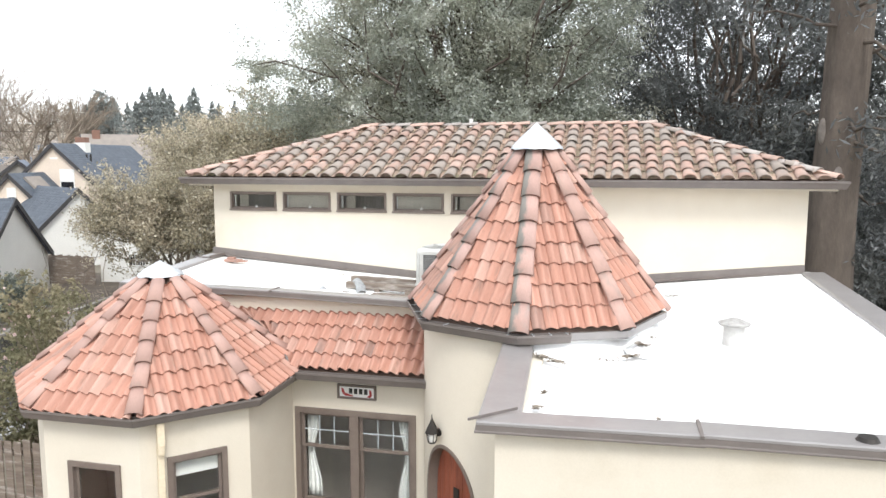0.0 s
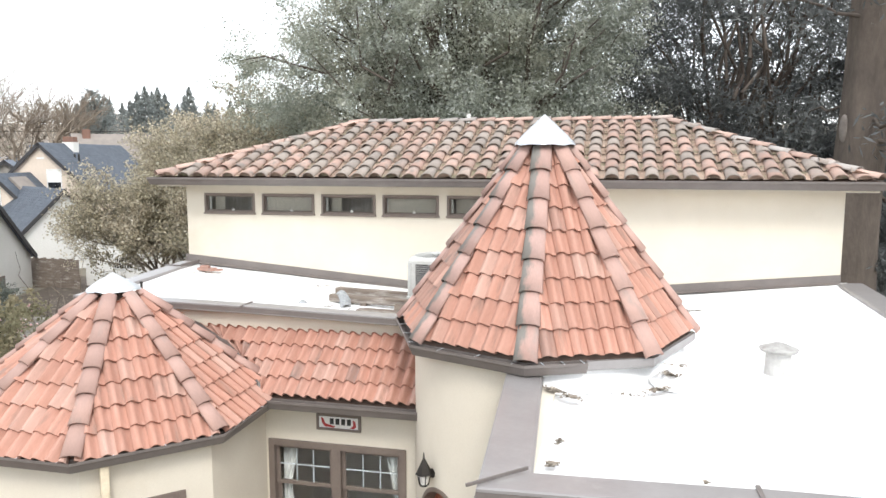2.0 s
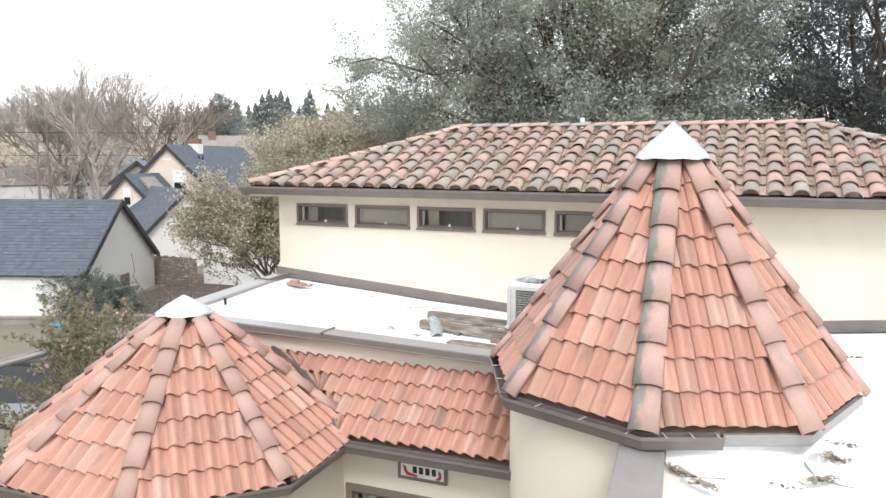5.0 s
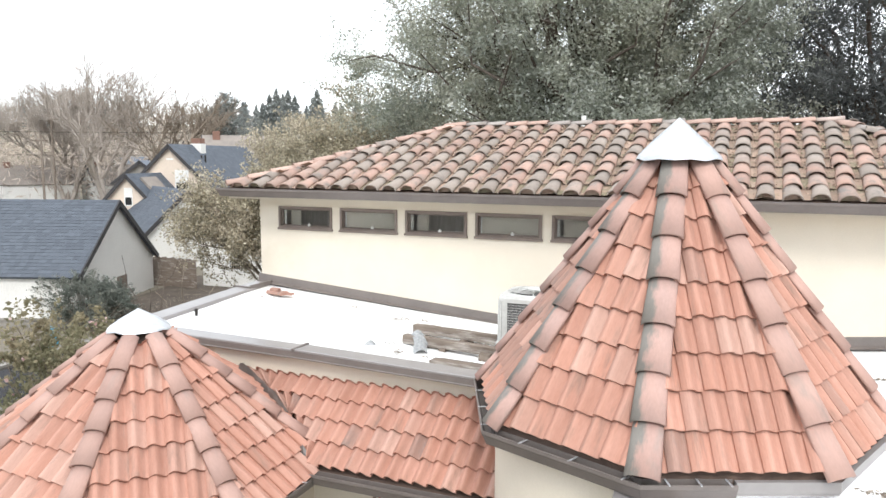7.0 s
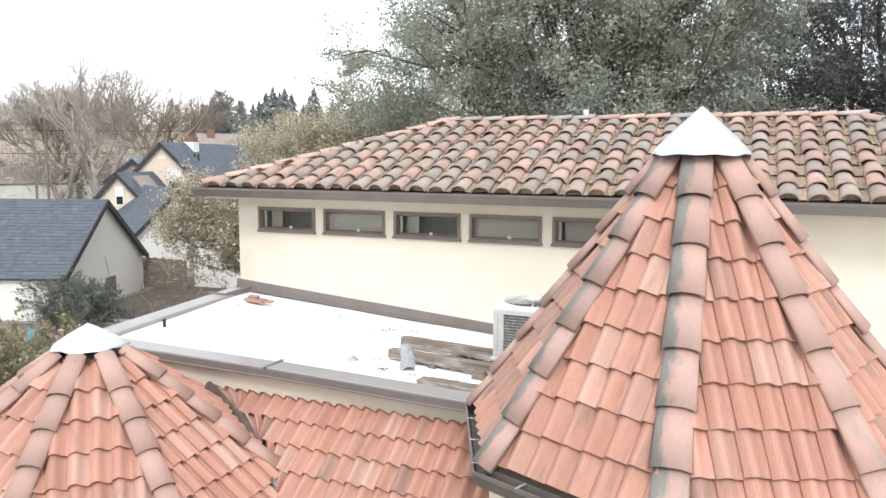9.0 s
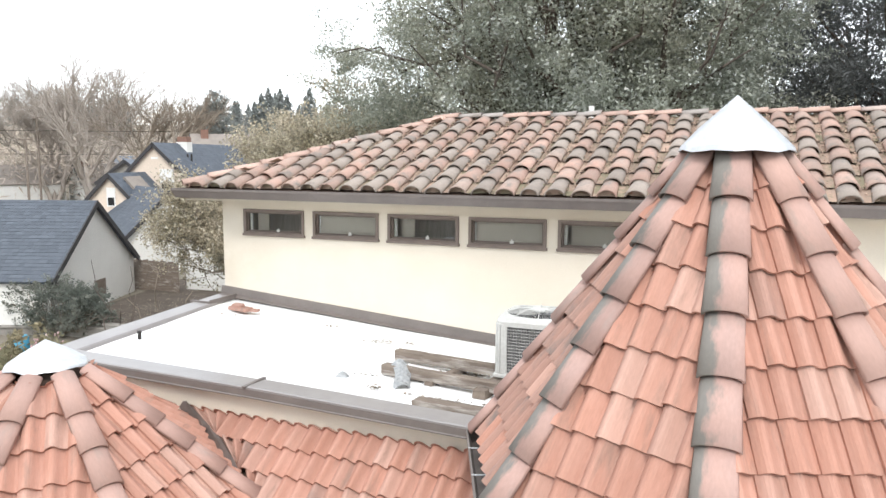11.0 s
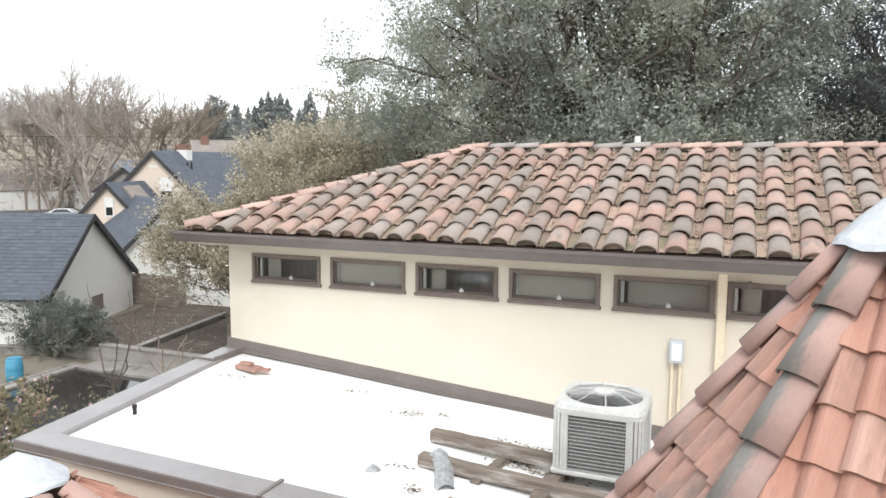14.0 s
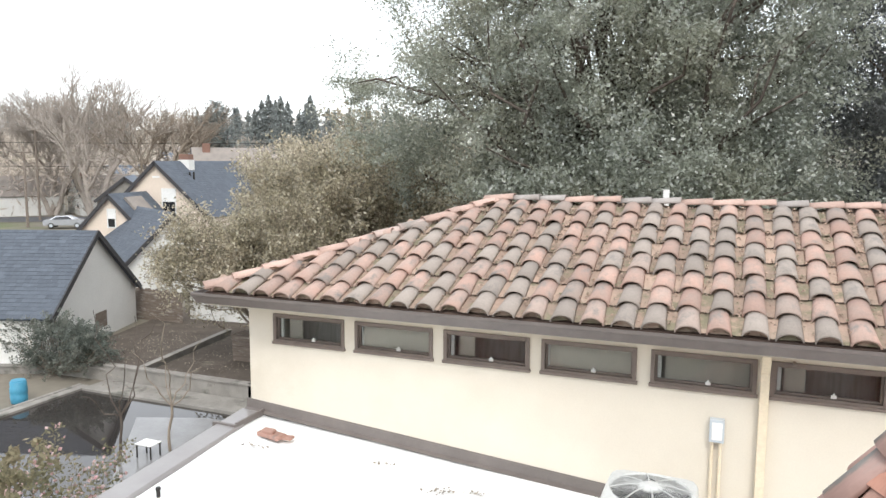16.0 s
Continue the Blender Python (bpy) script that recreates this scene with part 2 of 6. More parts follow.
LEAF = foliage("evergreen_leaves", (0.27, 0.295, 0.24), (0.35, 0.37, 0.295), (0.42, 0.42, 0.325), 0.3, 0.32, 0.62, 0.13)
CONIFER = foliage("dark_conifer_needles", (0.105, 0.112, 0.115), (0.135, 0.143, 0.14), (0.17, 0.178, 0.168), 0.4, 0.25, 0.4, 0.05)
# Conifer needles made paler and bluer: distance haze is put into the colour
HAZED_FIR = foliage("haze_paled_fir_needles", (0.23, 0.25, 0.245), (0.26, 0.28, 0.27), (0.29, 0.305, 0.285), 0.2, 0.25)
BUD = foliage("olive_tan_buds", (0.33, 0.295, 0.205), (0.425, 0.38, 0.272), (0.50, 0.44, 0.33), 0.4, 0.45, 0.5, 0.07)
SHRUB = foliage("shrub_leaves", (0.17, 0.17, 0.105), (0.24, 0.225, 0.145), (0.34, 0.295, 0.20), 0.8, 0.3)
YEW = foliage("yew_needles", (0.17, 0.19, 0.165), (0.22, 0.235, 0.205), (0.27, 0.275, 0.235), 0.8, 0.25)
BLOSSOM = foliage("pale_pink_blossom", (0.75, 0.50, 0.52), (0.78, 0.60, 0.60), (0.80, 0.68, 0.66), 3.0, 0.15)
# Bare twigs in washed-out browns, the haze over the hill painted in
HAZE_WOOD = foliage("hazed_bare_woods", (0.36, 0.32, 0.28), (0.46, 0.40, 0.345), (0.56, 0.48, 0.40), 0.03, 0.3, 0.3)


# ---- mesh helpers ----
def linked(name, me, material, parent=None, label=""):
    if material and not me.materials:
        me.materials.append(material)
    ob = new(name, me)
    ob.parent = parent
    if label:
        ob["label"] = label
    return ob


def poly(name, verts, faces, material, parent=None, label="", smooth=False):
    me = bpy.data.meshes.new(name)
    me.from_pydata([tuple(v) for v in verts], [], faces)
    if smooth:
        me.polygons.foreach_set("use_smooth", [True] * len(me.polygons))
    me.update()
    return linked(name, me, material, parent, label)


def part(name, bm, material, parent=None, label="", smooth=False):
    me = bpy.data.meshes.new(name)
    bmesh.ops.recalc_face_normals(bm, faces=bm.faces)
    bm.to_mesh(me)
    bm.free()
    if smooth:
        me.polygons.foreach_set("use_smooth", [True] * len(me.polygons))
    return linked(name, me, material, parent, label)


def empty(name, at=(0, 0, 0), label="", category="", group="", kind=""):
    ob = new(name)
    ob.location = at
    ob.empty_display_size = 0.2
    return tagged(ob, label, category, group, kind)


def add_box(bm, x0, x1, y0, y1, z0, z1, bevel=0.0, m=None):
    """A box, its edges rounded by bevel, added to bm; m: a pose for it."""
    r = bmesh.ops.create_cube(bm, size=1, matrix=Matrix.LocRotScale(((x0 + x1) / 2, (y0 + y1) / 2, (z0 + z1) / 2), None, (x1 - x0, y1 - y0, z1 - z0)))
    vs = r["verts"]
    if bevel:
        es = list({e for v in vs for e in v.link_edges})
        out = bmesh.ops.bevel(bm, geom=es, offset=bevel, segments=2, affect="EDGES", profile=0.6)
        vs = list({v for f in out["faces"] for v in f.verts} | {v for v in vs if v.is_valid})
    if m is not None:
        bmesh.ops.transform(bm, matrix=m, verts=vs)
    return vs


def add_tube(bm, a, b, r0, r1=None, seg=10, caps=True):
    a, b = Vector(a), Vector(b)
    d = b - a
    m = Matrix.Translation((a + b) / 2) @ d.to_track_quat("Z", "Y").to_matrix().to_4x4()
    return bmesh.ops.create_cone(bm, cap_ends=caps, segments=seg, radius1=r0, radius2=r0 if r1 is None else r1, depth=d.length, matrix=m)["verts"]


def box_part(name, x0, x1, y0, y1, z0, z1, material, parent=None, label="", bevel=0.0, m=None):
    bm = bmesh.new()
    add_box(bm, x0, x1, y0, y1, z0, z1, bevel, m)
    return part(name, bm, material, parent, label)


def panel_wall(name, p0, p1, z0, z1, thick, openings, material, label="", parent=None):
    """An upright wall from p0 to p1 (its outer face, outside on the right of that way), with openings (u0, u1, z0, z1) through it."""
    a, b = Vector(p0), Vector(p1)
    along = (b - a).normalized()
    inward = Vector((-along.y, along.x))
    us = sorted({0.0, (b - a).length, *(o[k] for o in openings for k in (0, 1))})
    zs = sorted({z0, z1, *(o[k] for o in openings for k in (2, 3))})
    solid = [[not any(o[0] <= (us[i] + us[i + 1]) / 2 <= o[1] and o[2] <= (zs[j] + zs[j + 1]) / 2 <= o[3] for o in openings) for j in range(len(zs) - 1)] for i in range(len(us) - 1)]
    V, F, key = [], [], {}

    def v(i, j, k):
        if (i, j, k) not in key:
            p = a + along * us[i] + inward * (thick * k)
            key[i, j, k] = len(V)
            V.append((p.x, p.y, zs[j]))
        return key[i, j, k]

    ok = lambda i, j: 0 <= i < len(us) - 1 and 0 <= j < len(zs) - 1 and solid[i][j]
    for i in range(len(us) - 1):
        for j in range(len(zs) - 1):
            if not solid[i][j]:
                continue
            F.append((v(i, j, 0), v(i + 1, j, 0), v(i + 1, j + 1, 0), v(i, j + 1, 0)))
            F.append((v(i, j, 1), v(i, j + 1, 1), v(i + 1, j + 1, 1), v(i + 1, j, 1)))
            if not ok(i - 1, j):
                F.append((v(i, j, 0), v(i, j + 1, 0), v(i, j + 1, 1), v(i, j, 1)))
            if not ok(i + 1, j):
                F.append((v(i + 1, j, 0), v(i + 1, j, 1), v(i + 1, j + 1, 1), v(i + 1, j + 1, 0)))
            if not ok(i, j - 1):
                F.append((v(i, j, 0), v(i, j, 1), v(i + 1, j, 1), v(i + 1, j, 0)))
            if not ok(i, j + 1):
                F.append((v(i, j + 1, 0), v(i + 1, j + 1, 0), v(i + 1, j + 1, 1), v(i, j + 1, 1)))
    return tagged(poly(name, V, F, material, parent), label, "wall", kind="structure")


GUTTER_SHAPE = ((0.0, 0.125), (0.0, 0.0), (0.075, 0.0), (0.085, 0.02), (0.105, 0.07), (0.12, 0.095), (0.12, 0.125), (0.105, 0.125), (0.105, 0.1),
                (0.09, 0.07), (0.07, 0.014), (0.012, 0.012), (0.012, 0.125))


def sweep(name, pts, z, shape, material, parent, closed=False, label="", size=1.0):
    """Carries a profile (outward, up) along a level line, outside on its right, with mitred corners."""
    P = [Vector(p[:2]) for p in pts]
    H = [p[2] if len(p) > 2 else z for p in pts]
    n, V, F = len(P), [], []
    for i in range(n):
        before = (P[i] - P[i - 1]).normalized() if closed or i else None
        after = (P[(i + 1) % n] - P[i]).normalized() if closed or i < n - 1 else None
        na = [Vector((d.y, -d.x)) for d in (before, after) if d is not None]
        m = sum(na, Vector((0, 0))).normalized()
        m /= max(0.4, m.dot(na[0]))
        V += [(P[i].x + m.x * o * size, P[i].y + m.y * o * size, H[i] + h * size) for o, h in shape]
    k = len(shape)
    for i in range(n if closed else n - 1):
        j = (i + 1) % n
        F += [(i * k + a, j * k + a, j * k + (a + 1) % k, i * k + (a + 1) % k) for a in range(k)]
    if not closed:
        F += [tuple(range(k))[::-1], tuple((n - 1) * k + a for a in range(k))]
    return poly(name, V, F, material, parent, label)


# ---- roof tiles ----
def face_pose(corner_a, corner_b, apex_dir_point):
    """The pose of a roof face: origin mid-eave, x along the eave, y up the slope, z outward."""
    a, b, top = Vector(corner_a), Vector(corner_b), Vector(apex_dir_point)
    mid = (a + b) / 2
    x = (b - a).normalized()
    up = top - mid
    y = (up - x * up.dot(x)).normalized()
    z = x.cross(y)
    m = Matrix((x, y, z)).transposed().to_4x4()
    m.translation = mid
    return m


def s_height(u):
    """A shallow S: a low roll on the left, a pan on the right that slips under the next tile."""
    if u <= 0.62:
        return 0.014 + 0.043 * math.sin(math.pi * u / 0.62)
    return 0.014 - 0.026 * math.sin(math.pi * (u - 0.62) / 0.38 * 0.75)


def s_tile_verts(x0, w, s0, s1, limits, lift0, lift1, n=11):
    V, F = [], []
    for s, lift in ((s0, lift0), (s1, lift1)):
        lo, hi = limits(max(s, 0.0))
        for drop in (0.0, 0.02):
            for i in range(n):
                u = i / (n - 1)
                x = min(max(x0 + u * w, lo), hi)
                V.append((x, s, lift + s_height(u) - drop))
    a, b, c, d = 0, n, 2 * n, 3 * n
    for i in range(n - 1):
        F += [(a + i, a + i + 1, c + i + 1, c + i), (b + i, b + i + 1, a + i + 1, a + i), (b + i + 1, b + i, d + i, d + i + 1)]
    F += [(b, a, c, d), (a + n - 1, b + n - 1, d + n - 1, c + n - 1)]
    return V, F


def lay_s_tiles(parent, m, limits, length, exposure, width, rng, single=True, keep=None, worn=0.0, stop=0.0, name="roof_tile", start=-0.07):
    """Courses of S-tiles on a face; tiles are cut at its limits. single: each one an object, else one joined mesh."""
    rows = int(math.ceil((length - stop - start) / exposure))
    allv, allf = [], []
    for k in range(rows):
        s0 = start + k * exposure
        lo, hi = limits(max(s0 + 0.05, 0.0))
        lo, hi = min(lo, limits(min(s0 + exposure, length))[0]), hi
        first = math.floor(lo / width) * width + rng.uniform(-0.008, 0.008)
        x = first
        while x < hi:
            left, right = max(x, lo), min(x + width, hi)
            if right - left > 0.035:
                j = rng.uniform(-0.007, 0.007)
                tip = 0.052 + rng.uniform(-0.004, 0.006)
                end = min(s0 + exposure + 0.07, length - stop)
                V, F = s_tile_verts(x, width * 1.03, s0 + j, end, limits, tip, 0.012)
                if keep is None or keep(m @ Vector(((left + right) / 2, s0 + 0.1, 0))):
                    if single:
                        ob = poly(name, V, F, TILE_WORN if rng.random() < worn else TILE, parent)
                        ob.matrix_basis = m
                    else:
                        base = len(allv)
                        allv += [m @ Vector(v) for v in V]
                        allf += [tuple(base + i for i in f) for f in F]
            x += width
    if not single and allv:
        tagged(poly("tile_courses", allv, allf, TILE, parent), kind="stuff")


def barrel_mesh(name, length, r_low, r_top, seg=8, squash=1.0, arc=176, thick=0.016):
    """A tapered half-round tile: its low end at y = 0, crown upward."""
    V, F, n = [], [], seg + 1
    for y, r in ((0, r_low), (length, r_top)):
        for q in (r, r - thick):
            for i in range(n):
                a = radians(90 + arc / 2 - arc * i / seg)
                V.append((q * math.cos(a), y, q * math.sin(a) * squash))
    a, b, c, d = 0, n, 2 * n, 3 * n
    for i in range(seg):
        F += [(a + i, c + i, c + i + 1, a + i + 1), (b + i, a + i, a + i + 1, b + i + 1), (b + i, b + i + 1, d + i + 1, d + i), (c + i, d + i, d + i + 1, c + i + 1)]
    F += [(a, b, d, c), (a + seg, c + seg, d + seg, b + seg)]
    me = bpy.data.meshes.new(name)
    me.from_pydata(V, [], F)
    for f in me.polygons:
        f.use_smooth = len(f.vertices) == 4 and f.index < 4 * seg and f.index % 4 in (0, 2)
    me.update()
    return me


def line_of_barrels(parent, low, top, up, meshes, step, rng, name, start=0.0, stop=0.0, lift=0.0, jitter=1.0, tilt=4.0, places=None):
    """Overlapping half-round tiles along a hip or ridge from low to top."""
    a, b = Vector(low), Vector(top)
    y = (b - a).normalized()
    x = y.cross(Vector(up)).normalized()
    z = x.cross(y)
    base = Matrix((x, y, z)).transposed().to_4x4()
    if places is None:
        places = [start + step * i for i in range(math.ceil(((b - a).length - stop - start) / step))]
    for s in places:
        p = a + y * (s + rng.uniform(-0.012, 0.012) * jitter) + z * (lift + rng.uniform(0, 0.008)) + x * rng.uniform(-0.008, 0.008) * jitter
        ob = new(name, rng.choice(meshes))
        ob.parent = parent
        ob.matrix_basis = Matrix.Translation(p) @ base @ pose(0, 0, 0, -tilt + rng.uniform(-0.8, 0.8), rng.uniform(-2, 2) * jitter, rng.uniform(-2, 2) * jitter)


def metal_cap(name, apex, height, radius, turn, parent, wobble, rng, label):
    """A folded sheet-metal cap on a pointed roof, with a wavy lower rim."""
    V, F, n, rings = [], [], 32, ((0.012, 0.0), (0.3, 0.28), (0.65, 0.63), (0.97, 0.96), (1.0, 1.06))
    for q, h in rings:
        for i in range(n):
            a = 2 * math.pi * i / n
            fold = math.cos((a - radians(turn)) * 8) * 0.5 + 0.5
            r = radius * q * (0.96 + 0.04 * fold) + (math.sin(3 * a + 1) * wobble if q > 0.9 else 0)
            drop = height * h + (math.sin(5 * a) * wobble * 0.6 + 0.012 * fold if q > 0.9 else 0)
            V.append((apex[0] + r * math.cos(a), apex[1] + r * math.sin(a), apex[2] - drop))
    for k in range(len(rings) - 1):
        F += [(k * n + i, (k + 1) * n + i, (k + 1) * n + (i + 1) % n, k * n + (i + 1) % n) for i in range(n)]
    F.append(tuple(range(n)))
    ob = poly(name, V, F, GALV, parent, label)
    sol = ob.modifiers.new("sheet", "SOLIDIFY")
    sol.thickness = 0.006
    return ob


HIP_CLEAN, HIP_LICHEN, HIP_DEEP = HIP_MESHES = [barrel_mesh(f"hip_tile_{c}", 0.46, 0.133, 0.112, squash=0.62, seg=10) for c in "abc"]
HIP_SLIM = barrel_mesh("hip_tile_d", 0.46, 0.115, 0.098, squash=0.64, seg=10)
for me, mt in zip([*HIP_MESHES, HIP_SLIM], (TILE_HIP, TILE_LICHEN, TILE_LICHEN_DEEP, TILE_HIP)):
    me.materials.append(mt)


def pointed_roof(name, x, y, z_eave, z_top, r, first, label, exposure, width, cap_h, cap_r, keep, behind, worn_faces, seed, wobble, cap_in, hips, start, peak, hip_kinds, hip_lift):
    rng = random.Random(seed)
    top = Vector((x, y, z_top))
    thing = empty(name, (0, 0, 0), label, "roof")
    ring = [Vector((x + r * math.cos(radians(first + 45 * k)), y + r * math.sin(radians(first + 45 * k)), z_eave)) for k in range(8)]
    # Boards under the tiles
    V = [*(p - Vector((0, 0, 0.03)) for p in ring), top - Vector((0, 0, 0.04)), *(p - Vector((0, 0, 0.07)) for p in ring)]
    F = [(k, (k + 1) % 8, 8) for k in range(8)] + [(k, 9 + k, 9 + (k + 1) % 8, (k + 1) % 8) for k in range(8)] + [tuple(range(9, 17))[::-1]]
    poly("roof_deck", V, F, UNDERLAY, thing)
    for k in range(8):
        a, b = ring[k], ring[(k + 1) % 8]
        m = face_pose(a, b, top)
        half, length = (b - a).length / 2, (top - (a + b) / 2).length
        lim = lambda s, half=half, length=length: (-half * (1 - s / length), half * (1 - s / length))
        lay_s_tiles(thing, m, lim, length, exposure, width, rng, single=k not in behind, keep=keep, worn=worn_faces.get(k, 0.015), stop=cap_in, start=start)
        out = (ring[k] - Vector((x, y, z_eave))).normalized()
        if keep is None or keep(ring[k]):
            line_of_barrels(thing, ring[k] - out * 0.02, top, out + Vector((0, 0, 0.6)), hip_kinds[k], 0.39, rng, "hip_tile", lift=hip_lift, jitter=0.4, tilt=3.2, places=hips)
    metal_cap("metal_cap", peak, cap_h, cap_r, first, thing, wobble, rng, "folded grey galvanised metal cap")
    return thing, ring


turret, turret_ring = pointed_roof("turret_roof", -0.558, 10.691, 4.10, 6.66, 1.80, -90, "steep octagonal turret roof of orange terracotta tiles with metal cap",
                                   0.296, 0.172, 0.345, 0.375, None, (2, 3), {6: 0.75, 5: 0.8, 7: 0.03}, 3, 0.006, 0.33, [-0.04 + 0.393 * i for i in range(7)], 0.02, (-0.556, 10.61, 6.738),
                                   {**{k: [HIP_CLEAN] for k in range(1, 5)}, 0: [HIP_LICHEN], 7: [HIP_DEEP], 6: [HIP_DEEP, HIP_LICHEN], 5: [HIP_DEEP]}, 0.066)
bay, bay_ring = pointed_roof("bay_roof", -6.053, 9.751, 3.02, 4.64, 2.02, -112.5, "low octagonal bay roof of orange terracotta tiles with metal cap",
                             0.308, 0.168, 0.20, 0.34, lambda p: p.y < 11.02, (3, 4), {}, 5, 0.012, 0.40, [-0.06, 0.33, 0.72, 1.08, 1.42, 1.77], -0.09, (-6.085, 9.75, 4.718), {k: [HIP_SLIM] for k in range(8)}, 0.066)


def gutter_round(thing, x, y, r, z, first, ks):
    """A gutter along some sides of an eight-sided eave, with its brackets."""
    reach = lambda k: (r - 0.11) * math.cos(radians(22.5)) / math.cos(radians(45 * (k % 1) - 22.5))
    pts = [(x + reach(k) * math.cos(radians(first + 45 * k)), y + reach(k) * math.sin(radians(first + 45 * k))) for k in ks]
    sweep("gutter", pts, z, GUTTER_SHAPE, GUTTER, thing, label="brown painted metal gutter")
    for (ax, ay), (bx, by) in zip(pts, pts[1:]):
        for f in (0.25, 0.6, 0.93):
            px, py = ax + (bx - ax) * f, ay + (by - ay) * f
            ang = math.atan2(by - ay, bx - ax)
            box_part("gutter_strap", -0.007, 0.007, -0.12, 0.0, 0.12, 0.126, GALV, thing).matrix_basis = Matrix.Translation((px, py, z)) @ Matrix.Rotation(ang, 4, "Z")


gutter_round(turret, -0.558, 10.691, 1.93, 3.97, -90, (-3, -2, -1, 0, 0.46))
rim = [(-0.558 + (1.82 if k % 1 == 0 else 1.69) * math.cos(radians(-90 + 45 * k)), 10.691 + (1.82 if k % 1 == 0 else 1.69) * math.sin(radians(-90 + 45 * k))) for k in (0.47, 1, 2, 3)]
sweep("drip_edge", rim, 4.01, ((0.0, 0.08), (0.0, -0.02), (0.03, -0.025), (0.045, 0.0), (0.045, 0.08)), CAP_METAL, turret, label="slim grey metal drip edge")
gutter_round(bay, -6.053, 9.751, 2.14, 2.88, -112.5, (-2, -1, 0, 1, 2, 3))

# The lean-to over the front window
entry = empty("entry_roof", (0, 0, 0), "narrow sloping roof of orange terracotta tiles between bay and turret", "roof")
E_LOW, E_TOP, EX0, EX1 = (10.16, 3.04), (11.05, 3.735), -5.75, -1.75
m_entry = face_pose((EX0, E_LOW[0], E_LOW[1]), (EX1, E_LOW[0], E_LOW[1]), ((EX0 + EX1) / 2, E_TOP[0], E_TOP[1]))
entry_len = math.hypot(E_TOP[0] - E_LOW[0], E_TOP[1] - E_LOW[1])
# Left end follows the valley against the bay roof
valley = lambda s: (-0.45 - 0.55 * s / entry_len - 0.9 * (s / entry_len) ** 2, 1.72 - 0.1 * s / entry_len)
bed = [m_entry @ Vector((valley(entry_len * f)[0] + 0.02, entry_len * f, -0.03)) for f in (1.0, 0.8, 0.6, 0.4, 0.2, 0.0)] + [m_entry @ Vector((1.98, 0, -0.03)), m_entry @ Vector((1.98, entry_len, -0.03))]
poly("roof_deck", bed + [p - Vector((0, 0, 0.08)) for p in bed], [tuple(range(8)), tuple(range(8, 16))[::-1]] + [(k, 8 + k, 8 + (k + 1) % 8, (k + 1) % 8) for k in range(8)], UNDERLAY, entry)
lay_s_tiles(entry, m_entry, valley, entry_len, 0.272, 0.158, random.Random(8), worn=0.03, start=0.02)
sweep("gutter", [(-4.33, 10.13), (-2.02, 10.13)], 2.92, GUTTER_SHAPE, GUTTER, entry, label="brown painted metal gutter")
V, F = [], []
rng = random.Random(4)
for i in range(27):
    f = i / 26
    p = m_entry @ Vector((valley(f * entry_len)[0] - 0.02, f * entry_len, 0.085))
    for side, drop in ((-0.13, 0.09), (-0.07, 0.01), (0.0, 0.0), (0.05, 0.05)):
        V.append((p.x + side + rng.uniform(-0.015, 0.015), p.y - side * 0.3, p.z + 0.02 + rng.uniform(-0.012, 0.02) - drop))
F = [(4 * i + k, 4 * i + k + 1, 4 * i + k + 5, 4 * i + k + 4) for i in range(26) for k in range(3)]
ob = poly("valley_flashing", V, F, GUTTER, entry, "dark crumpled valley flashing")
ob.modifiers.new("sheet", "SOLIDIFY").thickness = 0.012

# ---- the upper storey's hipped roof ----
RX0, RX1, RY0, RY1, RZ0 = -8.28, 4.33, 14.08, 20.20, 5.84
KX0, KX1, KY, KZ = -5.22, 1.28, 17.14, 6.93
hipped = empty("hipped_roof", (0, 0, 0), "long hipped roof of old mottled barrel clay tiles", "roof")
C = [(RX0, RY0, RZ0), (RX1, RY0, RZ0), (RX1, RY1, RZ0), (RX0, RY1, RZ0), (KX0, KY, KZ), (KX1, KY, KZ)]
poly("roof_deck", C + [(a, b, c - 0.09) for a, b, c in C[:4]], [(0, 1, 5, 4), (1, 2, 5), (2, 3, 4, 5), (3, 0, 4), (0, 6, 7, 1), (1, 7, 8, 2), (2, 8, 9, 3), (3, 9, 6, 0), (9, 8, 7, 6)], UNDERLAY, hipped)
BARREL_MESHES = [barrel_mesh(f"barrel_tile_{c}", 0.475, 0.128 + d, 0.102 + d, squash=q) for c, d, q in (("a", 0, 0.76), ("b", 0.004, 0.70), ("c", -0.005, 0.80), ("d", 0.002, 0.73))]
for me in BARREL_MESHES:
    me.materials.append(BARREL)


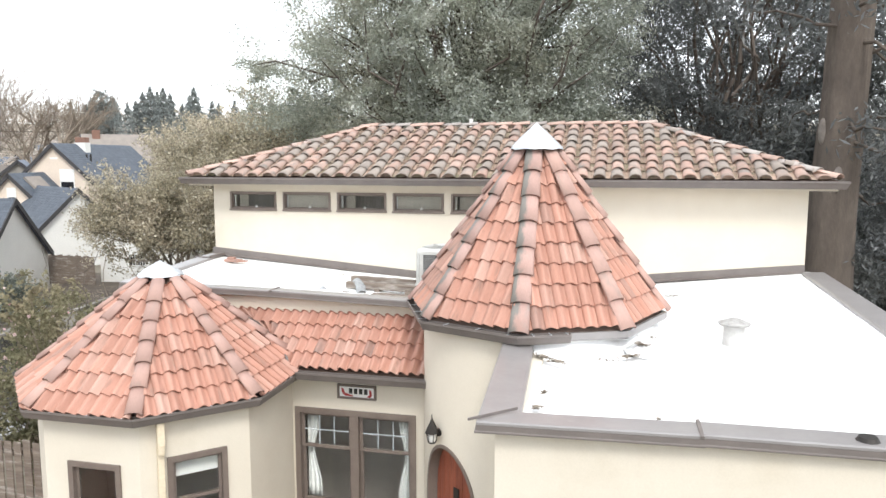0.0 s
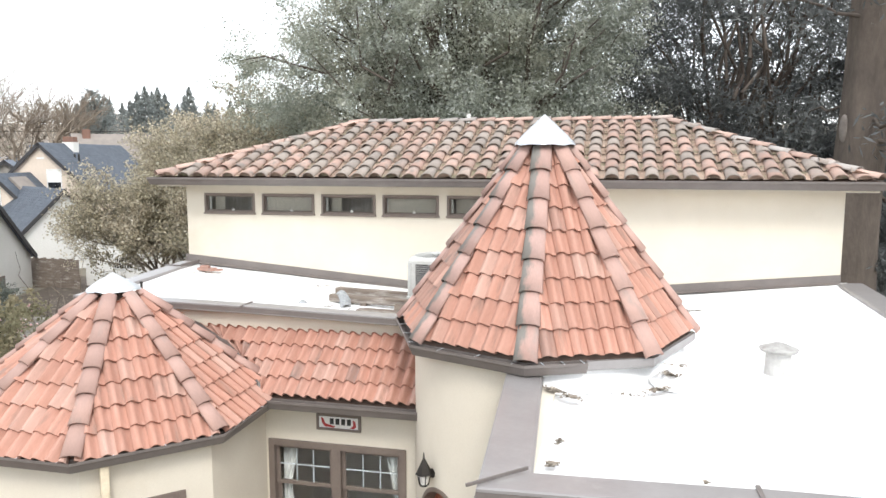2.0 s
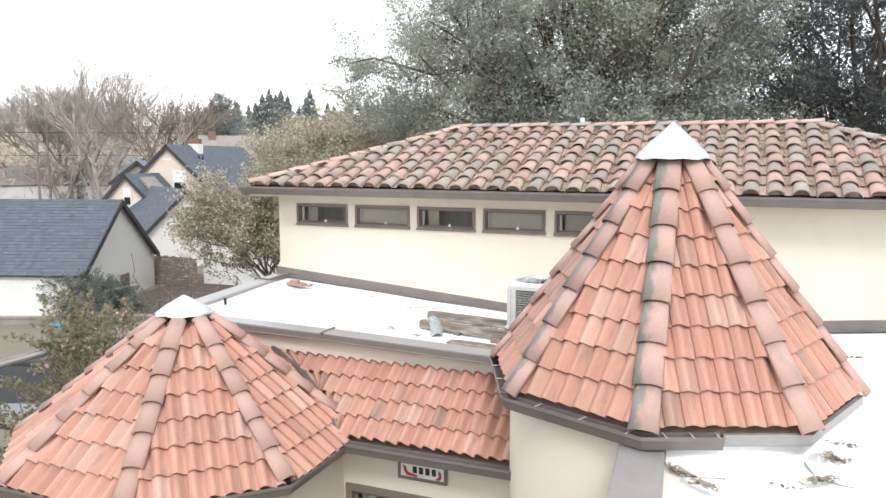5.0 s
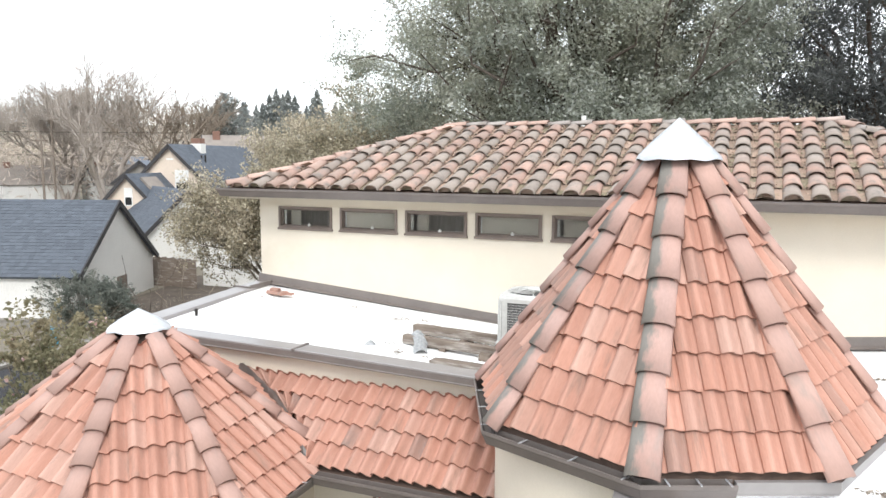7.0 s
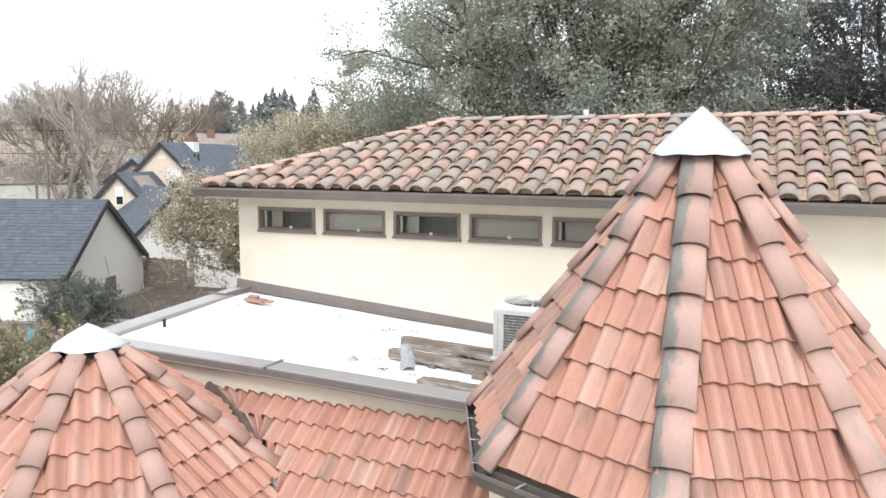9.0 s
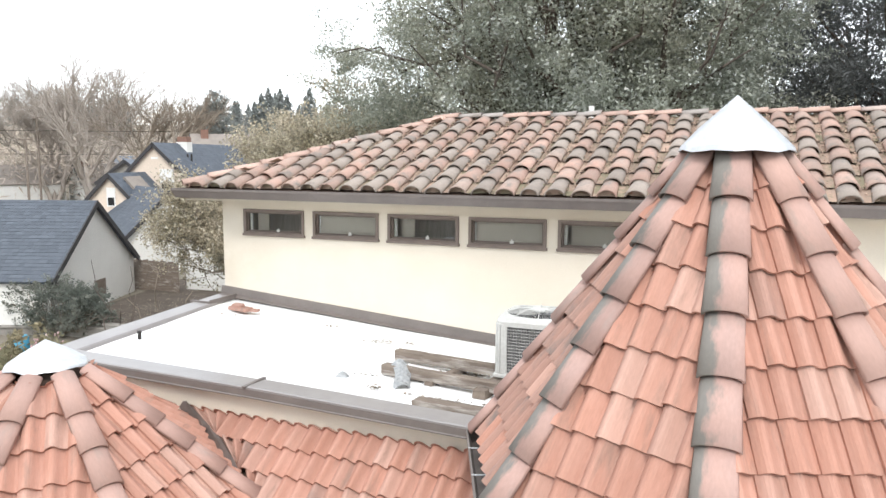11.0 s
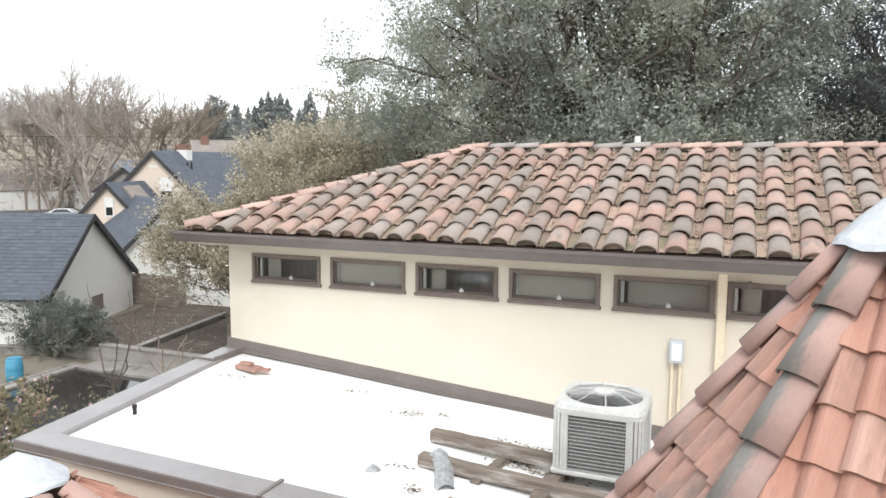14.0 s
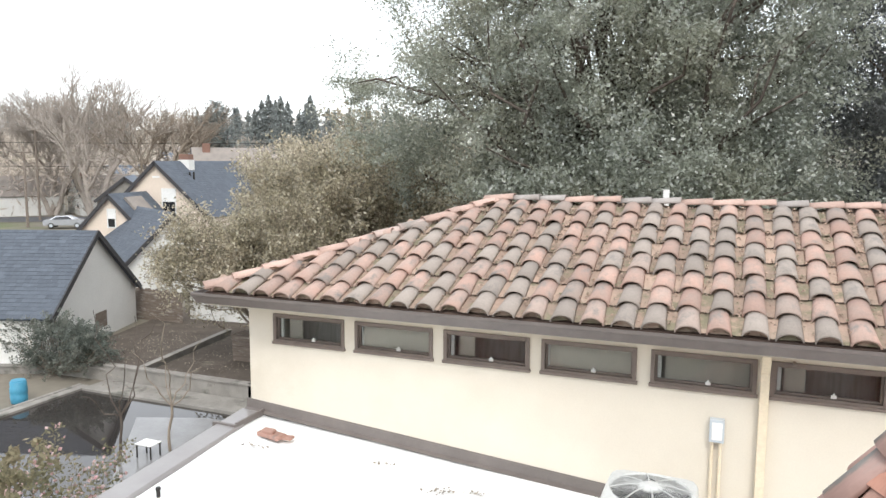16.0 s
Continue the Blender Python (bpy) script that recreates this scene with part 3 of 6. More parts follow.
def barrel_slope(a, b, top, inset_a, inset_b, single, seed, pitch=0.318, courses=8):
    """Courses of half-round tiles with pan tiles between them on one slope."""
    rng = random.Random(seed)
    m = face_pose(a, b, top)
    half = (Vector(b) - Vector(a)).length / 2
    length = (m.inverted() @ Vector(top)).y
    step = length / courses
    lim = lambda s: (-half + inset_a * s / length, half - inset_b * s / length)
    V, F, JV, JF = [], [], [], []
    cols = int(2 * half / pitch) + 2
    for c in range(cols):
        x = -half + (c - 0.15) * pitch
        for k in range(courses):
            s = k * step - 0.05
            lo, hi = lim(max(0, s + step * 0.45))
            # pan tile
            px = x + pitch / 2
            if lo - 0.02 < px < hi + 0.02:
                base = len(V)
                for t, lift in ((s + 0.02, 0.035), (s + step + 0.06, 0.01)):
                    for i in range(5):
                        u = -1 + i / 2
                        V.append(m @ Vector((px + u * 0.115, t, lift + 0.035 * u * u)))
                F += [(base + i, base + i + 1, base + 6 + i, base + 5 + i) for i in range(4)]
            if lo + 0.02 < x < hi - 0.02:
                mm = m @ Matrix.Translation((x + rng.uniform(-0.014, 0.014), s + rng.uniform(-0.02, 0.02), 0.028 + rng.uniform(0, 0.01))) @ pose(0, 0, 0, -2.1 + rng.uniform(-0.7, 0.7), rng.uniform(-4, 4), rng.uniform(-2.2, 2.2))
                me = rng.choice(BARREL_MESHES)
                if k == 0:
                    # mortar packed under the eave tile
                    base = len(V)
                    V += [mm @ Vector((0.112 * math.cos(math.pi * i / 8), 0.035 + rng.uniform(0, 0.02), 0.09 * math.sin(math.pi * i / 8) * rng.uniform(0.85, 1.0))) for i in range(9)]
                    F.append(tuple(range(base, base + 9)))
                if single:
                    ob = new("barrel_tile", me)
                    ob.parent, ob.matrix_basis = hipped, mm
                else:
                    base = len(JV)
                    JV += [mm @ v.co for v in me.vertices]
                    JF += [tuple(base + i for i in f.vertices) for f in me.polygons]
    tagged(poly("pan_tiles", V, F, PAN, hipped), kind="stuff")
    if JV:
        tagged(poly("tile_courses", JV, JF, BARREL, hipped), kind="stuff")
    return m, length


m_front, front_len = barrel_slope(C[0], C[1], (KX0, KY, KZ), KX0 - RX0, RX1 - KX1, True, 11)
barrel_slope(C[1], C[2], C[5], KY - RY0, RY1 - KY, False, 12)
barrel_slope(C[2], C[3], C[5], RX1 - KX1, KX0 - RX0, False, 13)
barrel_slope(C[3], C[0], C[4], RY1 - KY, KY - RY0, False, 14)
RIDGE_MESHES = [barrel_mesh(f"ridge_tile_{c}", 0.47, 0.135, 0.112, squash=0.62) for c in "ab"]
for me in RIDGE_MESHES:
    me.materials.append(RIDGE)
rng = random.Random(21)
line_of_barrels(hipped, (KX1 + 0.12, KY, KZ + 0.055), (KX0 - 0.1, KY, KZ + 0.055), (0, 0, 1), RIDGE_MESHES, 0.40, rng, "ridge_tile", tilt=2.5)
for k, e in ((0, 4), (1, 5), (2, 5), (3, 4)):
    a, b = Vector(C[k]), Vector(C[e])
    line_of_barrels(hipped, a + Vector((0, 0, 0.05)), b + Vector((0, 0, 0.05)), (0, 0, 1), RIDGE_MESHES, 0.40, rng, "hip_tile", start=-0.02, stop=0.1, tilt=2.5)
# Moss and needles caught between the tiles
V, F = [], []
rng = random.Random(31)
for i in range(2600):
    s = rng.random() ** 0.8 * front_len
    x = rng.uniform(-6.3 + 3.0 * s / front_len, 6.3 - 3.0 * s / front_len)
    c = (x + 6.3 + 0.048) / 0.318
    x = -6.305 + (math.floor(c) + 0.35) * 0.318 + rng.gauss(0, 0.035)
    p, q = m_front @ Vector((x, s, 0.055 + rng.uniform(-0.01, 0.015))), rng.uniform(0.008, 0.028)
    a, base = rng.uniform(0, 6.28), len(V)
    V += [p + Vector((q * math.cos(a), q * math.sin(a), 0)), p + Vector((-q * math.sin(a), q * math.cos(a), q * 0.5)), p - Vector((q * math.cos(a), q * math.sin(a), 0)), p + Vector((0, 0, q))]
    F += [(base, base + 1, base + 3), (base + 1, base + 2, base + 3), (base + 2, base, base + 3)]
tagged(poly("moss_and_needles", V, F, PAN, hipped), kind="stuff")
sweep("gutter", [(RX0 - 0.02, RY1), (RX0 - 0.02, RY0 + 0.02), (RX1 + 0.02, RY0 + 0.02), (RX1 + 0.02, RY1)], 5.70, GUTTER_SHAPE, GUTTER, hipped, label="brown painted metal gutter", size=1.12)
box_part("soffit", RX0 + 0.01, RX1 - 0.01, RY0 + 0.02, RY1, 5.665, 5.705, STUCCO, hipped)
bm = bmesh.new()
add_tube(bm, (-2.83, 17.45, 6.85), (-2.83, 17.45, 7.16), 0.045, seg=12)
tagged(part("vent_pipe", bm, WHITE_PAINT), "short white plastic vent pipe behind the ridge", "pipe")


# ---- walls of the house ----
WIN_X = (-7.555, -6.325, -5.105, -3.89, -2.665, -1.465)
UX0, UX1, UY0, UY1 = -7.95, 3.96, 14.545, 19.75
panel_wall("wall_north", (UX0, UY0), (UX1, UY0), 3.2, 5.68, 0.2, [(x - UX0, x + 1.075 - UX0, 5.135, 5.525) for x in WIN_X], STUCCO, "cream stucco upper wall with a row of low windows")
panel_wall("wall_upper_right", (UX1, UY0 + 0.2), (UX1, UY1), -2.0, 5.68, 0.2, [], STUCCO, "cream stucco side wall of the upper storey")
panel_wall("wall_upper_back", (UX1 - 0.2, UY1), (UX0 + 0.2, UY1), -2.0, 5.68, 0.2, [], STUCCO, "cream stucco back wall of the upper storey")
panel_wall("wall_upper_left", (UX0, UY1), (UX0, UY0 + 0.2), -2.0, 5.68, 0.2, [], STUCCO, "cream stucco side wall of the upper storey")
tagged(box_part("ceiling", UX0 + 0.2, UX1 - 0.2, UY0 + 0.2, UY1 - 0.2, 5.58, 5.66, ROOM), "plain plaster ceiling of the upper rooms", "ceiling", kind="structure")
tagged(box_part("floor", UX0 + 0.2, UX1 - 0.2, UY0 + 0.2, UY1 - 0.2, 3.2, 3.3, ROOM), "plain floor of the upper rooms", "floor", kind="structure")
tagged(box_part("wall_inner", UX0 + 0.2, UX1 - 0.2, 17.0, 17.1, 3.3, 5.58, ROOM), "plain inner partition of the upper rooms", "wall", kind="structure")
panel_wall("wall_parapet", (-7.62, 11.04), (-1.6, 11.04), 2.75, 3.97, 0.2, [], STUCCO, "cream stucco wall below the flat roof edge")
panel_wall("wall_left", (-7.62, UY0), (-7.62, 11.24), -2.0, 4.03, 0.2, [], STUCCO, "cream stucco side wall below the flat roof")
panel_wall("wall_entry", (-4.9, 10.45), (-1.75, 10.45), -1.0, 2.95, 0.2, [(0.63, 2.60, 0.72, 2.36)], STUCCO, "cream stucco front wall with a paired window")
panel_wall("wall_wing_front", (-0.44, 6.34), (4.1, 6.34), -1.0, 3.84, 0.2, [], STUCCO, "cream stucco front wall of the flat-roofed wing")
panel_wall("wall_wing_left", (-0.44, 9.6), (-0.44, 6.54), -1.0, 3.84, 0.2, [], STUCCO, "cream stucco side wall of the flat-roofed wing")
panel_wall("wall_wing_right", (4.1, 6.54), (4.1, UY0), -1.0, 3.95, 0.2, [], STUCCO, "cream stucco outer wall of the flat-roofed wing")
BR = 1.88
bay_wall = [(-6.053 + BR * math.cos(radians(-112.5 + 45 * k)), 9.751 + BR * math.sin(radians(-112.5 + 45 * k))) for k in range(-2, 4)]
BAY_OPEN = {2: (0.36, 1.15, 0.95, 2.27), 3: (0.33, 1.12, 1.01, 2.33)}
for k in range(5):
    panel_wall("wall_bay", bay_wall[k], bay_wall[k + 1], -1.0, 2.93, 0.18, [BAY_OPEN[k]] if k in BAY_OPEN else [], STUCCO, "cream stucco facet of the front bay")
tagged(box_part("wall_bay_inner", -7.3, -4.9, 9.85, 9.95, -0.5, 2.9, ROOM), "plain inner wall behind the bay", "wall", kind="structure")
tagged(box_part("wall_entry_inner", -4.8, -1.9, 12.2, 12.3, -0.5, 2.9, ROOM), "plain inner wall behind the front window", "wall", kind="structure")

# Round turret wall with its arched doorway
TX, TY, TR = -0.558, 10.691, 1.62
DOOR_MID, DOOR_HALF, DOOR_SPRING, DOOR_TOP = radians(-131), 0.36, 1.45, 2.33


def arch_z(a):
    u = (a - DOOR_MID) / DOOR_HALF
    return None if abs(u) >= 1 else DOOR_SPRING + (DOOR_TOP - DOOR_SPRING) * math.sqrt(1 - u * u)


def on_turret(a, r, z):
    return (TX + r * math.cos(a), TY + r * math.sin(a), z)


angs = sorted([2 * math.pi * i / 72 - math.pi * 2 + math.pi for i in range(72)] + [DOOR_MID + DOOR_HALF * math.sin(math.pi * (i / 24 - 0.5)) for i in range(25)])
V, F = [], []
for i, a in enumerate(angs):
    low = arch_z(a) or (DOOR_SPRING if abs(abs(a - DOOR_MID) - DOOR_HALF) < 1e-6 else -0.6)
    b = angs[(i + 1) % len(angs)]
    mid = (a + b) / 2
    inside = abs(mid - DOOR_MID) < DOOR_HALF
    la, lb = (arch_z(a) or DOOR_SPRING, arch_z(b) or DOOR_SPRING) if inside else (-0.6, -0.6)
    n = len(V)
    V += [on_turret(a, TR, la), on_turret(b, TR, lb), on_turret(b, TR, 4.02), on_turret(a, TR, 4.02), on_turret(a, TR - 0.2, la), on_turret(b, TR - 0.2, lb), on_turret(b, TR - 0.2, 4.02), on_turret(a, TR - 0.2, 4.02)]
    F += [(n, n + 1, n + 2, n + 3), (n + 5, n + 4, n + 7, n + 6), (n, n + 4, n + 5, n + 1)]
for a in (DOOR_MID - DOOR_HALF, DOOR_MID + DOOR_HALF):
    n = len(V)
    V += [on_turret(a, TR, -0.6), on_turret(a, TR, DOOR_SPRING), on_turret(a, TR - 0.2, DOOR_SPRING), on_turret(a, TR - 0.2, -0.6)]
    F.append((n, n + 1, n + 2, n + 3))
bm = bmesh.new()
bv = [bm.verts.new(p) for p in V]
for f in F:
    bm.faces.new([bv[i] for i in f])
bmesh.ops.remove_doubles(bm, verts=bm.verts, dist=0.0005)
tagged(part("wall_turret", bm, STUCCO), "rounded cream stucco turret wall with arched doorway", "wall", kind="structure")

door = tagged(empty("door_1"), "closed arched red-brown plank door with brown frame", "door", kind="structure")


def arch_strip(name, a0, a1, r0, r1, inset, material, parent, label=""):
    """A board of the arched door between two angles, from the floor to the arch."""
    V, F, n = [], [], 7
    for i in range(n):
        a = a0 + (a1 - a0) * i / (n - 1)
        u = max(-1, min(1, (a - DOOR_MID) / (DOOR_HALF - inset)))
        top = DOOR_SPRING + (DOOR_TOP - inset * 1.5 - DOOR_SPRING) * math.sqrt(max(0, 1 - u * u))
        V += [on_turret(a, r, z) for r in (r0, r1) for z in (0.18, top)]
    for i in range(n - 1):
        p, q = 4 * i, 4 * i + 4
        F += [(p, q, q + 1, p + 1), (p + 2, p + 3, q + 3, q + 2), (p + 1, q + 1, q + 3, p + 3)]
    e = 4 * (n - 1)
    F += [(0, 1, 3, 2), (e, e + 2, e + 3, e + 1)]
    return poly(name, V, F, material, parent, label)


for i in range(7):
    w = 2 * (DOOR_HALF - 0.035) / 7
    a = DOOR_MID - DOOR_HALF + 0.035 + i * w
    arch_strip("plank", a + 0.003, a + w - 0.003, TR - 0.13, TR - 0.17, 0.035, DOOR, door)
V, F = [], []
for i in range(33):
    u = -1 + i / 16
    for q, r in ((0.0, TR + 0.012), (0.05, TR + 0.012), (0.05, TR - 0.17), (0.0, TR - 0.17)):
        hw = DOOR_HALF - q * 0.62
        s = math.sin(u * math.pi / 2)
        V.append(on_turret(DOOR_MID + hw * s, r, DOOR_SPRING + (DOOR_TOP - q - DOOR_SPRING) * math.cos(u * math.pi / 2)))
V = [on_turret(DOOR_MID - (DOOR_HALF - q * 0.62), r, 0.1) for q, r in ((0.0, TR + 0.012), (0.05, TR + 0.012), (0.05, TR - 0.17), (0.0, TR - 0.17))] + V
V += [on_turret(DOOR_MID + (DOOR_HALF - q * 0.62), r, 0.1) for q, r in ((0.0, TR + 0.012), (0.05, TR + 0.012), (0.05, TR - 0.17), (0.0, TR - 0.17))]
F = [(4 * i + a, 4 * i + 4 + a, 4 * i + 4 + (a + 1) % 4, 4 * i + (a + 1) % 4) for i in range(34) for a in range(4)]
poly("door_frame", V, F, TRIM, door, "dark brown arched frame")
px, py, _ = on_turret(DOOR_MID + 0.06, TR - 0.125, 0)
grille = box_part("door_grille", -0.055, 0.055, -0.012, 0.03, 1.42, 1.72, IRON, door, "small dark viewing grille", 0.006)
grille.matrix_basis = Matrix.Translation((px, py, 0)) @ Matrix.Rotation(DOOR_MID + 0.06 + math.pi / 2, 4, "Z")


# ---- windows ----
def bars(bm, w, h, t, y0, y1, x=0.0, z=0.0):
    for a in ((x, x + t, z, z + h), (x + w - t, x + w, z, z + h), (x + t, x + w - t, z, z + t), (x + t, x + w - t, z + h - t, z + h)):
        add_box(bm, a[0], a[1], y0, y1, a[2], a[3], 0.004)


def pane_of(name, parent, x0, x1, z0, z1, y):
    ob = box_part(name, x0, x1, y, y + 0.005, z0, z1, GLASS, parent)
    ob.visible_shadow = False
    return ob


DRAPE = surface("dim_brown_drape", (0.36, 0.325, 0.30), (0.26, 0.235, 0.215), 7.0, 0.95, 0.1, stretch=(3, 1, 0.4))


def clerestory(number, x, back, kind):
    """One low wide window of the upper storey."""
    w, h, z = 1.075, 0.39, 5.135
    win = empty(f"window_{number}", (x, UY0, z), f"low brown-framed window, {back} inside", "window", "upper windows", "structure")
    bm = bmesh.new()
    bars(bm, w, h, 0.045, -0.022, 0.10)
    part("window_frame", bm, TRIM, win)
    box_part("window_sill", -0.015, w + 0.015, -0.035, 0.01, -0.02, 0.018, TRIM, win, bevel=0.005)
    bm = bmesh.new()
    bars(bm, w - 0.09, h - 0.09, 0.022, 0.03, 0.06, 0.045, 0.045)
    part("sash", bm, TRIM, win)
    pane_of("pane", win, 0.066, w - 0.066, 0.066, h - 0.066, 0.045)
    bm = bmesh.new()
    add_box(bm, w * 0.53, w * 0.58, 0.02, 0.035, 0.05, 0.085, 0.004)
    add_tube(bm, (w * 0.555, 0.028, 0.08), (w * 0.555, 0.028, 0.105), 0.012, 0.009, 10)
    part("latch", bm, WHITE_PAINT, win, "white window latch")
    if kind == "blind":
        box_part("blind", 0.06, w - 0.06, 0.085, 0.095, 0.05, h - 0.04, BLIND, win, "lowered taupe blind")
        box_part("jamb", 0.05, 0.085, 0.075, 0.084, 0.05, h - 0.05, WHITE_PAINT, win)
    else:
        box_part("jamb", 0.07, 0.105, 0.07, 0.1, 0.05, h - 0.05, WHITE_PAINT, win)
        box_part("curtain", 0.14, 0.34 if kind == "dark" else 1.0, 0.17, 0.19, 0.02, h - 0.01, BLIND, win, "drawn taupe curtain")
        box_part("inner_drape", 0.05, w - 0.05, 0.42, 0.44, -0.05, h + 0.03, DRAPE, win, "dim brown drape deeper in the room")


for i, (x, back, kind) in enumerate(zip(WIN_X, ("dark room", "taupe blind", "dark room", "taupe blind", "grey curtain", "dark room"), ("dark", "blind", "dark", "blind", "curtain", "dark"))):
    clerestory(i + 1, x, back, kind)

CURTAIN = surface("white_curtain", (0.70, 0.70, 0.68), (0.62, 0.62, 0.60), 8.0, 0.9, 0.1)


def drape(parent, x0, x1, z0, z1, y, flip):
    """A gathered curtain, tied in towards its side."""
    V, F, n, rows = [], [], 15, 9
    for j in range(rows):
        f = j / (rows - 1)
        pull = 1 - 0.5 * math.sin(math.pi * min(1, (1 - f) * 1.15)) ** 2
        for i in range(n):
            u = i / (n - 1)
            x = x0 + (x1 - x0) * u * pull if not flip else x1 - (x1 - x0) * (1 - u) * pull
            V.append((x, y + 0.012 * math.sin(u * 19), z0 + (z1 - z0) * f))
    F = [(j * n + i, j * n + i + 1, (j + 1) * n + i + 1, (j + 1) * n + i) for j in range(rows - 1) for i in range(n - 1)]
    ob = poly("curtain", V, F, CURTAIN, parent, "white gathered curtain", smooth=True)
    ob.modifiers.new("cloth", "SOLIDIFY").thickness = 0.004


paired = empty("window_7", (-4.27, 10.45, 0.72), "paired brown-framed sash windows with leaded upper panes and white curtains", "window", kind="structure")
bm = bmesh.new()
bars(bm, 1.97, 1.64, 0.085, -0.035, 0.12)
add_box(bm, 0.92, 1.05, -0.03, 0.12, 0.085, 1.555, 0.004)
part("window_frame", bm, TRIM, paired)
box_part("window_sill", -0.04, 2.01, -0.08, 0.02, -0.05, 0.02, TRIM, paired, bevel=0.008)
for x0, x1 in ((0.085, 0.92), (1.05, 1.885)):
    for name, z0, z1, y in (("upper_sash", 0.98, 1.555, 0.035), ("lower_sash", 0.085, 1.02, 0.07)):
        bm = bmesh.new()
        bars(bm, x1 - x0, z1 - z0, 0.05, y, y + 0.035, x0, z0)
        sash = part(name, bm, TRIM, paired)
        pane_of("pane", sash, x0 + 0.045, x1 - 0.045, z0 + 0.045, z1 - 0.045, y + 0.015)
        if name == "upper_sash":
            bm = bmesh.new()
            for k in (1, 2):
                xx = x0 + 0.05 + (x1 - x0 - 0.1) * k / 3
                add_box(bm, xx - 0.006, xx + 0.006, y + 0.008, y + 0.028, z0 + 0.05, z1 - 0.05)
            zz = (z0 + z1) / 2
            add_box(bm, x0 + 0.05, x1 - 0.05, y + 0.008, y + 0.028, zz - 0.006, zz + 0.006)
            part("leading", bm, PLASTIC, sash, "pale grey leading bars")
drape(paired, 0.13, 0.36, 0.1, 1.5, 0.17, False)
drape(paired, 1.64, 1.85, 0.1, 1.5, 0.17, True)

for number, k in ((8, 2), (9, 3)):
    a, b = Vector(bay_wall[k]), Vector(bay_wall[k + 1])
    d = (b - a).normalized()
    win = empty(f"window_{number}", (0, 0, 0), "brown-framed sash window with a part-lowered white shade", "window", "bay windows", "structure")
    win.matrix_basis = Matrix.Translation((a.x + d.x * BAY_OPEN[k][0], a.y + d.y * BAY_OPEN[k][0], BAY_OPEN[k][2])) @ Matrix.Rotation(math.atan2(d.y, d.x), 4, "Z")
    bm = bmesh.new()
    bars(bm, 0.79, 1.32, 0.075, -0.03, 0.12)
    part("window_frame", bm, TRIM, win)
    for name, z0, z1, y in (("upper_sash", 0.66, 1.245, 0.035), ("lower_sash", 0.075, 0.70, 0.07)):
        bm = bmesh.new()
        bars(bm, 0.64, z1 - z0, 0.04, y, y + 0.035, 0.075, z0)
        sash = part(name, bm, TRIM, win)
        pane_of("pane", sash, 0.11, 0.68, z0 + 0.036, z1 - 0.036, y + 0.015)
    box_part("shade", 0.09, 0.70, 0.12, 0.128, 1.245 - (0.07 if number == 8 else 0.26), 1.245, WHITE_PAINT, win, "part-lowered white roller shade")

# ---- flat roofs, their edges and flashings ----
def deck(name, c00, c10, c11, c01, label, seed, nx=44, ny=40):
    """A slightly uneven coated roof surface between four corners."""
    q = [Vector(c) for c in (c00, c10, c11, c01)]
    V, F = [], []
    for j in range(ny + 1):
        for i in range(nx + 1):
            u, v = i / nx, j / ny
            p = (q[0] * (1 - u) + q[1] * u) * (1 - v) + (q[3] * (1 - u) + q[2] * u) * v
            edge = min(u, 1 - u, v, 1 - v)
            p.z += 0.016 * noise.noise(Vector((p.x * 0.8, p.y * 0.8, seed))) + 0.004 * noise.noise(Vector((p.x * 5, p.y * 5, seed)))
            p.z += 0.03 * max(0, 1 - edge * 40)
            V.append(p)
    n = len(V)
    w = nx + 1
    F = [(j * w + i, j * w + i + 1, (j + 1) * w + i + 1, (j + 1) * w + i) for j in range(ny) for i in range(nx)]
    V += [Vector((c.x, c.y, c.z - 0.25)) for c in q]
    e = [0, nx, ny * w + nx, ny * w]
    F += [(e[k], n + k, n + (k + 1) % 4, e[(k + 1) % 4]) for k in range(4)] + [(n + 3, n + 2, n + 1, n)]
    return tagged(poly(name, V, F, COATING, smooth=True), label, "flat roof", kind="structure")


deck("flat_roof_left", (-7.66, 11.16, 4.06), (-0.9, 11.16, 3.90), (-0.9, UY0, 3.60), (-7.80, UY0, 4.105), "white-coated flat roof with dirty patches", 1)
deck("flat_roof_right", (-0.32, 6.5, 3.84), (4.06, 6.5, 3.88), (4.06, UY0, 4.14), (-0.9, UY0, 3.60), "white-coated flat roof of the front wing", 2)
CAP_SHAPE = ((0.0, -0.10), (0.0, 0.03), (0.02, 0.045), (0.30, 0.055), (0.317, 0.048), (0.318, 0.03), (0.30, 0.03), (0.30, -0.02))
# Front strips of the edge caps; darker gutter colour paints in their shade
FASCIA_SHAPE = ((0.302, 0.028), (0.32, 0.028), (0.324, -0.035), (0.334, -0.043), (0.334, -0.052), (0.302, -0.052))
FASCIA_THIN = ((0.302, 0.028), (0.319, 0.028), (0.321, -0.012), (0.330, -0.018), (0.330, -0.03), (0.302, -0.03))
edge_l = tagged(empty("roof_edge_cap_left"), "brown sheet-metal edge cap around the flat roof", "edge cap", kind="structure")
sweep("cap", [(-7.74, UY0 - 0.05, 4.12), (-7.46, 11.30, 4.07), (-4.86, 11.24, 4.04)], 0, CAP_SHAPE, CAP_METAL, edge_l, size=0.98)
sweep("fascia", [(-7.74, UY0 - 0.05, 4.12), (-7.46, 11.30, 4.07), (-4.86, 11.24, 4.04)], 0, FASCIA_SHAPE, GUTTER, edge_l, size=0.98)
sweep("cap", [(-4.90, 11.242, 4.046), (-1.75, 11.17, 3.972)], 0, CAP_SHAPE, CAP_METAL, edge_l, size=1.0)
